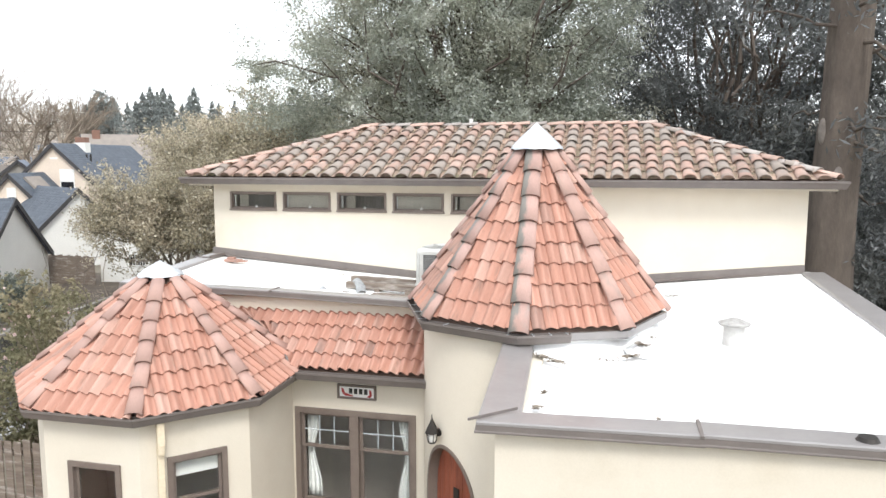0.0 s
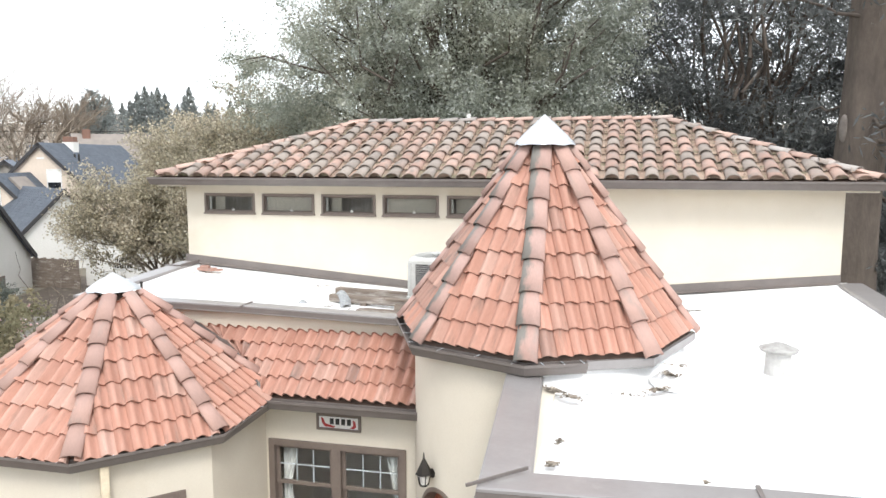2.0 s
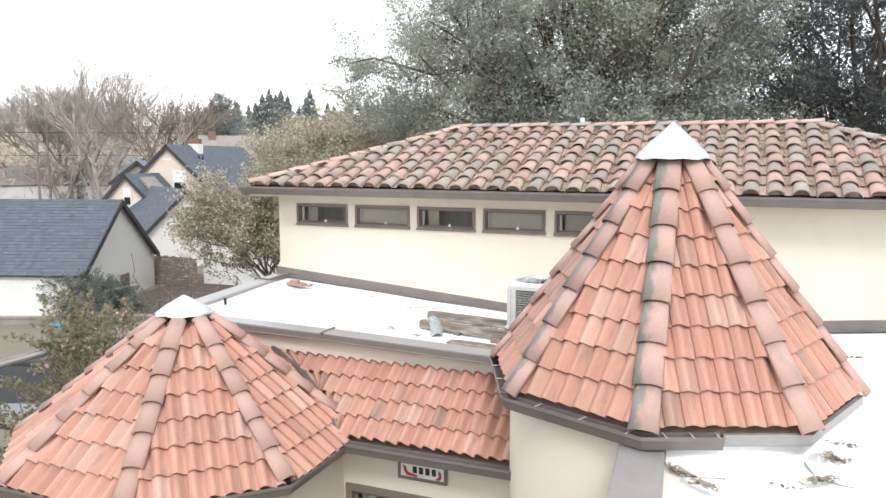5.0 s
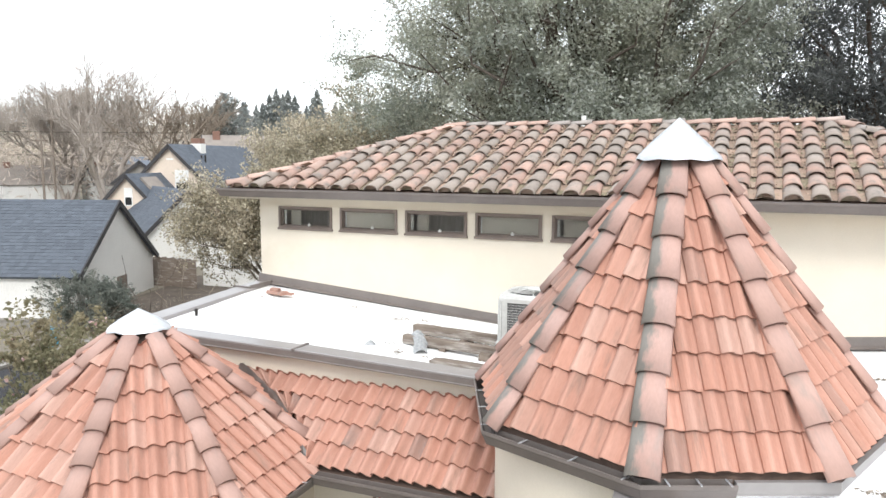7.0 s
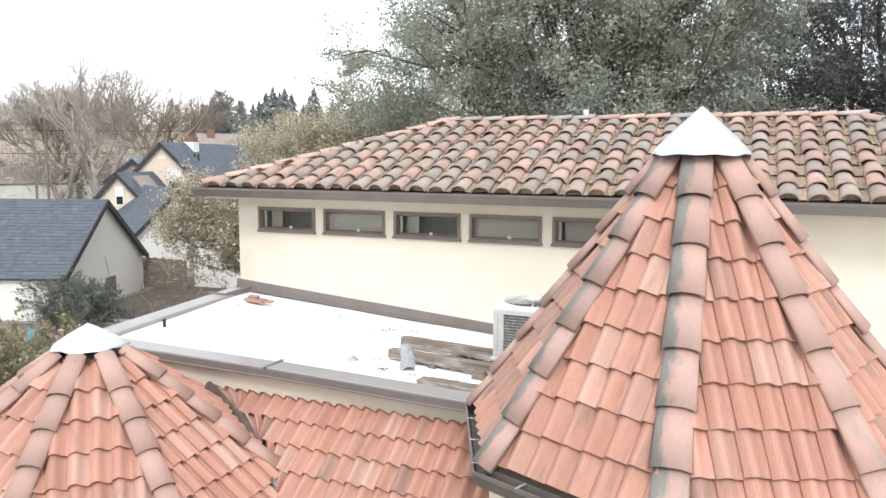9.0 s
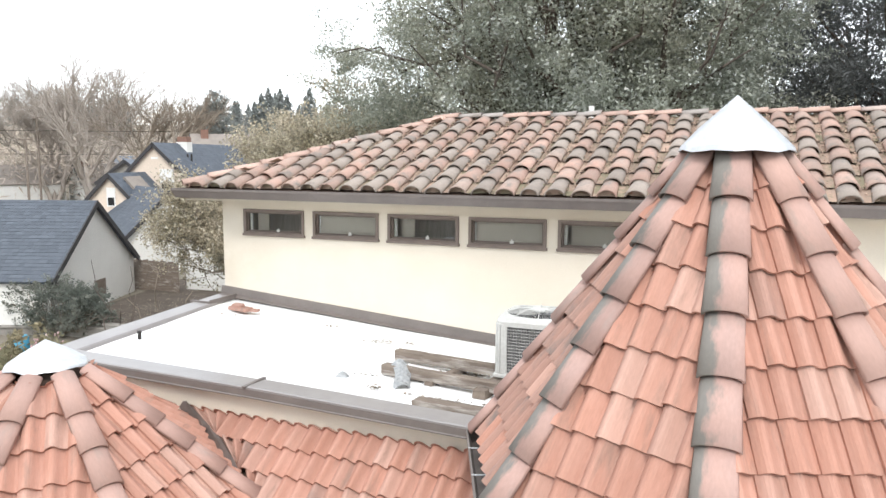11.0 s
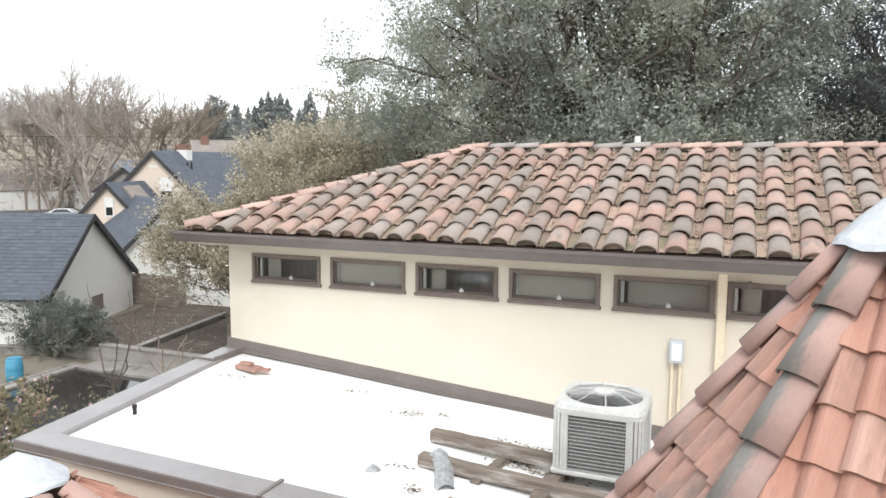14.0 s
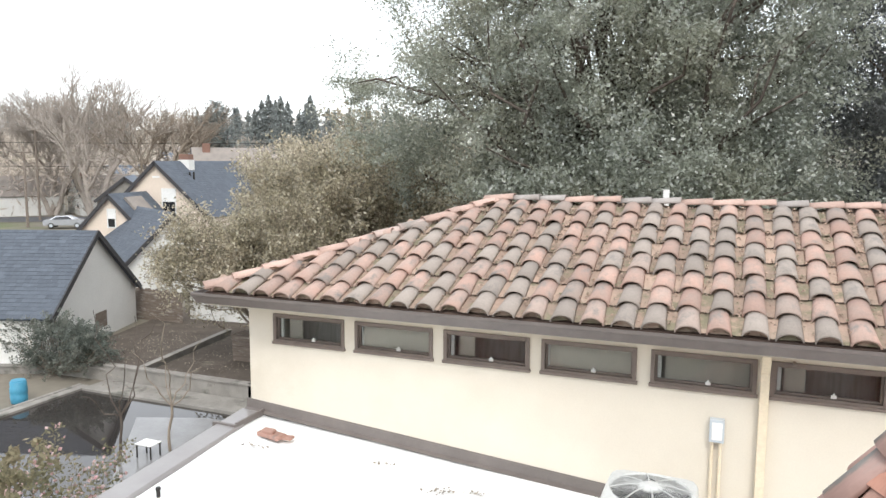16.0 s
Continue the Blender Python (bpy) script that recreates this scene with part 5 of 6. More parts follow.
def ground_z(x, y):
    d = math.hypot(x, y)
    low = smooth((-x - 9) / 4) * (1 - smooth((10 - y) / 6))
    z = -1.9 * low + 0.45 * smooth((y - 29.2) / 2.5) * low
    z += 0.9 * smooth((d - 55) / 25) * low
    z += 21 * smooth((d - 130) / 250) + 10 * smooth((d - 380) / 500)
    return z


V, F, na = [(0, 8, ground_z(0, 8))], [], 144
radii = [3 * 1.075 ** k for k in range(92)]
for r in radii:
    for i in range(na):
        a = 2 * math.pi * i / na
        x, y = r * math.cos(a), 8 + r * math.sin(a)
        V.append((x, y, ground_z(x, y) + (0.05 * noise.noise(Vector((x * 0.3, y * 0.3, 0))) if r < 60 else 0)))
F = [(0, 1 + i, 1 + (i + 1) % na) for i in range(na)]
F += [(1 + k * na + i, 1 + (k + 1) * na + i, 1 + (k + 1) * na + (i + 1) % na, 1 + k * na + (i + 1) % na) for k in range(len(radii) - 1) for i in range(na)]
tagged(poly("ground", V, F, GRASS_GROUND, smooth=True), "bare winter ground rising to a far wooded hill", "ground", kind="structure")

# Street beyond the neighbours' gardens
V, F = [], []
for i in range(25):
    f = i / 24
    x, y = -150 + 130 * f, 42 + 75 * f
    nx, ny = -0.5, 0.866
    for s in (-4, 4):
        px, py = x + nx * s, y + ny * s
        V.append((px, py, ground_z(px, py) + 0.06))
F = [(2 * i, 2 * i + 2, 2 * i + 3, 2 * i + 1) for i in range(24)]
tagged(poly("road", V, F, ASPHALT), "grey asphalt street behind the gardens", "road", kind="structure")


# ---- pool yard ----
def flat_slab(name, outline, z0, z1, material, label, category):
    n = len(outline)
    V = [(*p, z1) for p in outline] + [(*p, z0) for p in outline]
    F = [tuple(range(n)), tuple(range(n, 2 * n))[::-1]] + [(i, n + i, n + (i + 1) % n, (i + 1) % n) for i in range(n)]
    return tagged(poly(name, V, F, material), label, category, kind="structure")


flat_slab("water", [(-26.1, 18.0), (-12.2, 18.0), (-12.2, 27.7), (-26.1, 27.9)], -1.95, -1.73, WATER, "still dark pool water reflecting the sky", "water")
flat_slab("patio", [(-21.6, 26.2), (-18.0, 21.4), (-17.2, 17.0), (-9.0, 17.0), (-9.0, 27.0), (-19.2, 27.1)], -1.95, -1.675, WET, "wet pale concrete patio at the pool's edge", "patio")
for name, b in (("pool_kerb", (-26.5, -26.1, 17.6, 28.3)), ("pool_kerb", (-26.1, -17.0, 27.9, 29.25))):
    tagged(box_part(name, *b[:2], *b[2:], -2.0, -1.64, CONCRETE, bevel=0.02), "worn concrete walk along the pool", "kerb", kind="structure")
tagged(box_part("pool_kerb", -26.7, -26.52, 17.6, 28.3, -2.0, -1.62, CONCRETE, bevel=0.02), "pale edge strip beside the pool", "kerb", kind="structure")


def low_wall(a, b, z0, z1, thick, label):
    a, b = Vector(a), Vector(b)
    d = b - a
    m = Matrix.Translation((a.x, a.y, 0)) @ Matrix.Rotation(math.atan2(d.y, d.x), 4, "Z")
    w = empty("garden_wall", (0, 0, 0), label, "garden wall", "garden walls", "structure")
    w.matrix_basis = m
    box_part("wall_body", 0, d.length, 0, thick, z0, z1 - 0.09, CONCRETE, w)
    box_part("coping", -0.04, d.length + 0.04, -0.05, thick + 0.05, z1 - 0.09, z1, CONCRETE, w, bevel=0.015)


low_wall((-26.3, 29.3), (-18.9, 29.3), -2.0, -1.02, 0.25, "stained concrete retaining wall with coping")
low_wall((-18.8, 29.3), (-18.8, 33.0), -2.0, -1.02, 0.25, "stained concrete retaining wall with coping")
low_wall((-24.4, 29.6), (-25.4, 36.5), -1.9, -0.98, 0.2, "concrete edge of a raised garden bed")
low_wall((-29.8, 29.5), (-26.5, 29.5), -2.0, -1.3, 0.22, "low stained concrete garden wall")
low_wall((-36.0, 27.0), (-29.8, 29.4), -2.0, -1.5, 0.22, "low stained concrete garden wall")
flat_slab("garden_bed", [(-24.3, 29.7), (-18.9, 29.7), (-18.9, 36.4), (-25.2, 36.4)], -1.6, -1.2, SOIL, "bare dark soil in a raised bed", "garden bed")
flat_slab("yard_soil", [(-30.0, 30.2), (-24.7, 29.9), (-25.6, 42.0), (-33.0, 42.0)], -1.8, -1.36, SOIL, "bare leaf-strewn soil behind the garden wall", "soil")
litter("yard_litter", [(-27.5, 33.5, -1.35, 3.0, 5.0, 0, 900), (-22.0, 32.5, -1.19, 3.5, 4.0, 0, 500), (-24, 28.6, -1.63, 4.0, 0.6, 0, 60)], "fallen brown leaves over bare soil", 6, (0.025, 0.06))
for k in range(3):
    tagged(box_part("garden_step", -18.5 + 0.0, -17.2, 29.3 + 0.34 * k, 29.66 + 0.34 * k, -2.0, -1.64 + 0.18 * (k + 1), CONCRETE, bevel=0.015), "worn concrete garden step", "step", "garden steps")

crate = empty("planter_box", (-21.6, 32.4, -1.2), "dark weathered wooden planter box on the raised bed", "planter")
for k in range(5):
    for sy in (0.0, 0.86):
        box_part("board", -0.55, 0.55, sy, sy + 0.04, 0.22 * k, 0.22 * k + 0.205, OLD_WOOD, crate)
    for sx in (-0.55, 0.51):
        box_part("board", sx, sx + 0.04, 0.04, 0.86, 0.22 * k, 0.22 * k + 0.205, OLD_WOOD, crate)
box_part("lid", -0.6, 0.6, -0.05, 0.95, 1.1, 1.15, OLD_WOOD, crate, bevel=0.01)

barrel = empty("water_barrel", (-27.5, 26.2, -1.9), "bright blue plastic water barrel beside the pool", "barrel")
V, F, n = [], [], 24
prof = ((0.0, 0.0), (0.27, 0.0), (0.30, 0.05), (0.315, 0.3), (0.30, 0.32), (0.32, 0.45), (0.315, 0.62), (0.30, 0.64), (0.30, 0.85), (0.25, 0.9), (0.24, 0.88), (0.0, 0.88))
for r, z in prof:
    V += [(r * math.cos(2 * math.pi * i / n), r * math.sin(2 * math.pi * i / n), z) for i in range(n)]
F = [(k * n + i, k * n + (i + 1) % n, (k + 1) * n + (i + 1) % n, (k + 1) * n + i) for k in range(len(prof) - 1) for i in range(n)]
poly("drum", V, F, BLUE, barrel, smooth=True)
bm = bmesh.new()
add_tube(bm, (0, 0, 0.885), (0, 0, 0.915), 0.255, seg=24)
part("lid", bm, BLUE, barrel)

table = empty("garden_table", (-18.6, 23.6, -1.675), "small white garden table on the wet patio", "table")
box_part("tabletop", -0.32, 0.32, -0.25, 0.25, 0.42, 0.45, WHITE_PAINT, table, bevel=0.01)
for sx in (-0.27, 0.27):
    for sy in (-0.2, 0.2):
        bm = bmesh.new()
        add_tube(bm, (sx, sy, 0), (sx, sy, 0.42), 0.025, seg=8)
        part("leg", bm, IRON, table)

fence = empty("board_fence", (0, 0, 0), "weathered grey upright board fence", "fence")
for k in range(34):
    x, y = -8.2 - 0.16 * k, 10.2 - 0.03 * k
    box_part("board", x - 0.072, x + 0.072, y, y + 0.022, -0.6, 1.5 + 0.03 * math.sin(k * 2.7), OLD_WOOD, fence)
for z in (0.3, 1.2):
    box_part("rail", -13.6, -8.1, 9.95, 10.05, z, z + 0.09, OLD_WOOD, fence, m=Matrix.Translation((0, 0.2, 0)))
flat_slab("brick_path", [(-9.4, 4.0), (-7.9, 4.0), (-7.9, 9.9), (-9.4, 9.9)], -0.3, 0.12, BRICK, "red-brown path beside the bay", "path")


# ---- planting ----
def leaf_mesh(name, pts, size, material, parent, rng, elong=2.0, label="", droop=0.0, kind=""):
    """Many small leaf blades, one at each point, turned every way."""
    pts = np.asarray(pts)
    n = len(pts)
    u = rng.normal(size=(n, 3))
    u[:, 2] -= droop
    u /= np.linalg.norm(u, axis=1)[:, None]
    w = np.cross(u, rng.normal(size=(n, 3)))
    w /= np.linalg.norm(w, axis=1)[:, None]
    s = (size * rng.uniform(0.6, 1.35, n))[:, None]
    a, b = u * s, w * s / elong
    co = np.stack([pts - a, pts + b, pts + a, pts - b], 1).reshape(-1, 3)
    me = bpy.data.meshes.new(name)
    me.vertices.add(4 * n)
    me.vertices.foreach_set("co", co.ravel())
    me.loops.add(4 * n)
    me.loops.foreach_set("vertex_index", np.arange(4 * n, dtype=np.int32))
    me.polygons.add(n)
    me.polygons.foreach_set("loop_start", np.arange(0, 4 * n, 4, dtype=np.int32))
    me.polygons.foreach_set("loop_total", np.full(n, 4, dtype=np.int32))
    me.update()
    me.validate()
    ob = linked(name, me, material, parent, label)
    if kind:
        ob["kind"] = kind
    return ob


def tubes(name, segs, material, parent, sides=5, label=""):
    """Tapered sticks: segs of (a, b, radius at a, radius at b)."""
    V, F = [], []
    for a, b, r0, r1 in segs:
        d = (b - a)
        if d.length < 1e-5:
            continue
        q = d.to_track_quat("Z", "Y")
        n = len(V)
        for p, r in ((a, r0), (b, r1)):
            for i in range(sides):
                t = 2 * math.pi * i / sides
                V.append(p + q @ Vector((r * math.cos(t), r * math.sin(t), 0)))
        F += [(n + i, n + (i + 1) % sides, n + sides + (i + 1) % sides, n + sides + i) for i in range(sides)]
    return poly(name, V, F, material, parent, label, smooth=True)


def limb(segs, a, b, r0, r1, rng, n=5, sway=0.12):
    """A crooked limb from a to b; returns the points along it."""
    pts, p, length = [a], a, (b - a).length
    for i in range(1, n + 1):
        q = a.lerp(b, i / n) + (Vector((rng.gauss(0, 1), rng.gauss(0, 1), rng.gauss(0, 1))) * length * sway / n if i < n else Vector())
        segs.append((p, q, r0 + (r1 - r0) * (i - 1) / n, r0 + (r1 - r0) * i / n))
        p = q
        pts.append(p)
    return pts


def branch(segs, a, d, length, r, depth, rng, up=0.15, spread=0.55, tips=None, kids=(2, 3), minr=0.004):
    """Branches that fork again and again; tips collects the twig ends."""
    d = d.normalized()
    n = 3
    p = a
    for i in range(n):
        q = p + (d + Vector((rng.gauss(0, 0.12), rng.gauss(0, 0.12), rng.gauss(0, 0.1) + up * 0.3))).normalized() * length / n
        segs.append((p, q, max(minr, r * (1 - 0.12 * i)), max(minr, r * (1 - 0.12 * (i + 1)))))
        p = q
        if tips is not None and depth <= 2:
            tips.append(p.copy())
        if depth > 0 and i >= 1:
            for _ in range(rng.randint(*kids) if i == n - 1 else 1):
                nd = d + Vector((rng.gauss(0, spread), rng.gauss(0, spread), rng.gauss(0, spread * 0.8) + up))
                branch(segs, p, nd, length * rng.uniform(0.6, 0.85), r * rng.uniform(0.5, 0.68), depth - 1, rng, up, spread, tips, kids, minr)


def clumps(rng, blobs, per, leaves, spread):
    """Leaf places gathered in clumps in and on ellipsoids (centre, radii, how many clumps)."""
    out, cents = [], []
    for c, r, n in blobs:
        d = rng.normal(size=(n, 3))
        d /= np.linalg.norm(d, axis=1)[:, None]
        q = np.array(c) + d * np.array(r) * (rng.uniform(0.25, 1.0, n) ** 0.45)[:, None]
        cents.append(q)
        k = rng.integers(int(per * 0.5), int(per * 1.5), n)
        s = spread * rng.uniform(0.5, 1.5, n)
        for p, kk, ss in zip(q, k, s):
            way = (p - np.array(c)) / np.array(r) + rng.normal(size=3) * 0.5 + np.array((0, 0, 0.15))
            way /= np.linalg.norm(way)
            t = rng.uniform(-1.6, 1.0, kk)[:, None]
            taper = 0.75 - 0.3 * t
            out.append(p + way * t * ss * 2.0 + rng.normal(size=(kk, 3)) * ss * taper * np.array((0.6, 0.6, 0.4)))
    return np.concatenate(out), np.concatenate(cents)


def leafy_tree(name, base, trunk_r, blobs, per, spread, size, material, label, seed, limbs=60, elong=2.0, fork=None, droop=0.0):
    rng, pr = np.random.default_rng(seed), random.Random(seed)
    tree = empty(name, base, label, "tree")
    off = Vector(base)
    pts, cents = clumps(rng, blobs, per, 0, spread)
    segs = []
    top = Vector(np.mean([b[0] for b in blobs], axis=0))
    top.x, top.y = base[0] * 0.7 + top.x * 0.3, base[1] * 0.7 + top.y * 0.3
    stem = limb(segs, off, top, trunk_r, trunk_r * 0.35, pr, 8, 0.1)
    for i in pr.sample(range(len(cents)), min(limbs, len(cents))):
        c = Vector(cents[i])
        s = stem[min(len(stem) - 1, max(2, int(pr.uniform(0.25, 1.0) * len(stem))))]
        limb(segs, s, c, trunk_r * 0.28, 0.02, pr, 6, 0.25)
    t = tubes("trunk", [(a - off, b - off, r0, r1) for a, b, r0, r1 in segs], BARK, tree, 7)
    leaf_mesh("crown", pts - np.array(base), size, material, tree, rng, elong, droop=droop)
    return tree


# Great evergreen behind the house
leafy_tree("evergreen_tree", (-5.0, 31.0, -1.0), 0.5,
           [((-6.5, 31, 11), (5.6, 4.5, 8), 330), ((-10.0, 32, 11.5), (4.2, 4, 5.5), 80), ((-2.6, 31, 11), (3.6, 4.5, 8), 210), ((-5, 29, 5), (5, 4, 4.5), 190), ((-2.2, 29, 4.5), (3.8, 4, 4.2), 150), ((-12.5, 32, 8.0), (4.0, 3, 2.0), 20), ((-14.0, 33, 10.2), (3.4, 2, 3.2), 18)],
           600, 0.66, 0.058, LEAF, "large dark evergreen tree with dense leathery leaves", 1, limbs=260)
# Dark conifers on the far side
leafy_tree("conifer_tree", (5.4, 34.0, -1.0), 0.42, [((5.6, 34, 9), (5.6, 4, 11), 420), ((5.0, 33, 3.5), (6, 3.5, 4.5), 280)], 230, 0.55, 0.11, CONIFER, "tall dark conifer with drooping boughs", 3, limbs=110, elong=4, droop=0.5)
leafy_tree("conifer_tree", (13.5, 31.0, -1.0), 0.5, [((13.5, 31, 9), (6.0, 4, 11), 420), ((12, 28, 3), (7, 4, 4), 280)], 230, 0.55, 0.11, CONIFER, "tall dark conifer with drooping boughs", 4, limbs=90, elong=4, droop=0.5)
leafy_tree("conifer_tree", (3.5, 41.0, -1.0), 0.45, [((4, 41, 9), (7, 3, 10), 260), ((12, 42, 8), (8, 3, 10), 240)], 200, 0.6, 0.12, CONIFER, "tall dark conifer behind the others", 5, limbs=60, elong=4, droop=0.5)

big = empty("redwood_tree", (6.7, 24.0, -0.5), "massive dark tree trunk with peeling bark and pale scars", "tree")
V, F, n, rows = [], [], 28, 40
for j in range(rows + 1):
    z = 22 * j / rows
    r = 0.70 + 0.5 * math.exp(-z / 1.2) - 0.012 * z
    for i in range(n):
        a = 2 * math.pi * i / n
        q = r * (1 + 0.09 * noise.noise(Vector((math.cos(a) * 2.2, math.sin(a) * 2.2, z * 0.25))) + 0.05 * math.sin(a * 9 + z * 0.4))
        V.append((q * math.cos(a) + 0.03 * z, q * math.sin(a), z))
F = [(j * n + i, j * n + (i + 1) % n, (j + 1) * n + (i + 1) % n, (j + 1) * n + i) for j in range(rows) for i in range(n)]
poly("trunk", V, F, BARK, big, smooth=True)
pr = random.Random(5)
SCAR = surface("pale_scar_wood", (0.24, 0.21, 0.185), (0.15, 0.13, 0.115), 5, 0.9, 0.8)
for z, a in ((7.5, -2.75), (6.1, -1.75)):
    bm = bmesh.new()
    bmesh.ops.create_uvsphere(bm, u_segments=12, v_segments=8, radius=0.3, matrix=Matrix.Translation((0.6 * math.cos(a) + 0.03 * z, 0.6 * math.sin(a), z)) @ pose(0, 0, 0, 0, 0, math.degrees(a)) @ Matrix.Diagonal((0.3, 0.5, 1.3, 1)))
    part("branch_scar", bm, SCAR, big, smooth=True)
segs = []
for k in range(26):
    z, a = pr.uniform(5, 21), pr.uniform(0, 6.28)
    s = Vector((0.5 * math.cos(a) + 0.03 * z, 0.5 * math.sin(a), z))
    limb(segs, s, s + Vector((math.cos(a) * pr.uniform(1.5, 4), math.sin(a) * pr.uniform(1.5, 4), pr.uniform(-1.2, 0.5))), 0.06, 0.012, pr, 5, 0.25)
tagged(tubes("bough_growth", segs, BARK, big), kind="stuff")
nr = np.random.default_rng(9)
pts = np.concatenate([np.array(b) + nr.normal(size=(90, 3)) * 0.35 for _, b, _, _ in segs[2::3] + segs[4::5]])
leaf_mesh("crown", pts, 0.14, CONIFER, big, nr, 4.0, droop=0.5)


def budding_tree(name, base, height, width, stems, depth, label, seed, buds_per=3, size=0.06, lean=(0, 0), keep_low=0.3):
    """A many-stemmed tree in bud: fine twigs with small tan-green leaves."""
    pr, nr = random.Random(seed), np.random.default_rng(seed)
    tree = empty(name, base, label, "tree")
    segs, tips = [], []
    for k in range(stems):
        a = 2 * math.pi * k / stems + pr.uniform(-0.4, 0.4)
        d = Vector((math.cos(a) * width + lean[0], math.sin(a) * width + lean[1], 1.0))
        branch(segs, Vector((0.15 * math.cos(a), 0.15 * math.sin(a), 0)), d, height * 0.33, 0.10, depth, pr, 0.22, 0.62, tips, (2, 3), 0.006)
    tubes("trunk", [s for s in segs if s[2] > 0.035], TWIG, tree, 6)
    tagged(tubes("twig_growth", [s for s in segs if s[2] <= 0.035], TWIG, tree, 4), kind="stuff")
    pts = np.array([tuple(t) for t in tips])
    pts = np.repeat(pts, buds_per, 0) + nr.normal(size=(len(tips) * buds_per, 3)) * 0.13
    leaf_mesh("crown", pts, size, BUD, tree, nr, 1.8)
    return tree


budding_tree("magnolia_tree", (-19.4, 32.4, -1.4), 7.2, 0.5, 8, 5, "spreading tree in tan-green bud beside the house", 1, 5, 0.065, (-0.12, -0.05))
budding_tree("magnolia_tree", (-16.0, 37.0, -1.5), 11.0, 0.5, 8, 5, "spreading tree in tan-green bud behind the house", 2, 6, 0.075)
budding_tree("magnolia_tree", (-12.4, 34.5, -1.5), 9.0, 0.5, 8, 5, "spreading tree in tan-green bud behind the house", 4, 6, 0.07)
budding_tree("magnolia_tree", (-22.0, 43.0, -1.4), 10.5, 0.5, 7, 5, "spreading tree in tan-green bud behind the garden", 3, 6, 0.08)


def bush(name, centre, radii, count, size, material, label, seed, blossom=0):
    nr, pr = np.random.default_rng(seed), random.Random(seed)
    base = (centre[0], centre[1], ground_z(centre[0], centre[1]))
    b = empty(name, base, label, "shrub")
    pts, cents = clumps(nr, [(np.array(centre) - base, radii, count)], 110, 0, 0.16)
    segs = []
    for i in range(0, len(cents), 3):
        limb(segs, Vector((pr.gauss(0, 0.1), pr.gauss(0, 0.1), 0)), Vector(cents[i]), 0.03, 0.006, pr, 4, 0.2)
    tagged(tubes("stems", segs, TWIG, b, 4), kind="stuff")
    leaf_mesh("leaves", pts, size, material, b, nr, 1.8)
    if blossom:
        p = pts[nr.choice(len(pts), blossom)] + nr.normal(size=(blossom, 3)) * 0.03
        leaf_mesh("blossom", np.repeat(p, 4, 0), 0.035, BLOSSOM, b, nr, 1.2, "pale pink blossom")
    return b


bush("camellia_shrub", (-10.6, 12.4, 1.9), (1.25, 1.6, 2.2), 150, 0.045, SHRUB, "tall olive shrub with a few pale blossoms beside the house", 1, 60)
bush("camellia_shrub", (-12.3, 15.0, 1.2), (1.5, 1.5, 1.7), 70, 0.035, SHRUB, "loose shrub with pink blossom beside the pool", 2, 650)
bush("yew_shrub", (-29.3, 29.5, -0.5), (3.5, 1.1, 1.25), 320, 0.045, YEW, "dark rounded evergreen shrub before the outbuilding", 3)
bush("camellia_shrub", (-13.2, 10.5, 1.0), (1.6, 1.6, 1.8), 90, 0.05, SHRUB, "olive shrub at the garden's edge", 4, 40)

for k, (x, y, h, s) in enumerate(((-19.1, 22.9, 2.6, 3), (-18.3, 24.2, 2.9, 5))):
    sap = empty("young_tree", (x, y, -1.68), "slender leafless young tree by the pool", "tree")
    segs, pr = [], random.Random(s)
    limb(segs, Vector((0, 0, 0)), Vector((0.05, 0.1, 1.5)), 0.05, 0.04, pr, 4, 0.08)
    for i in range(5):
        a = 1.3 * i + s
        limb(segs, Vector((0.05, 0.1, 1.45)), Vector((math.cos(a) * 1.15, math.sin(a) * 1.15 + 0.2, h + pr.uniform(-0.4, 2.0))), 0.024, 0.008, pr, 6, 0.3)
    tubes("branches", segs, BARK if k == 0 else TWIG, sap, 6)


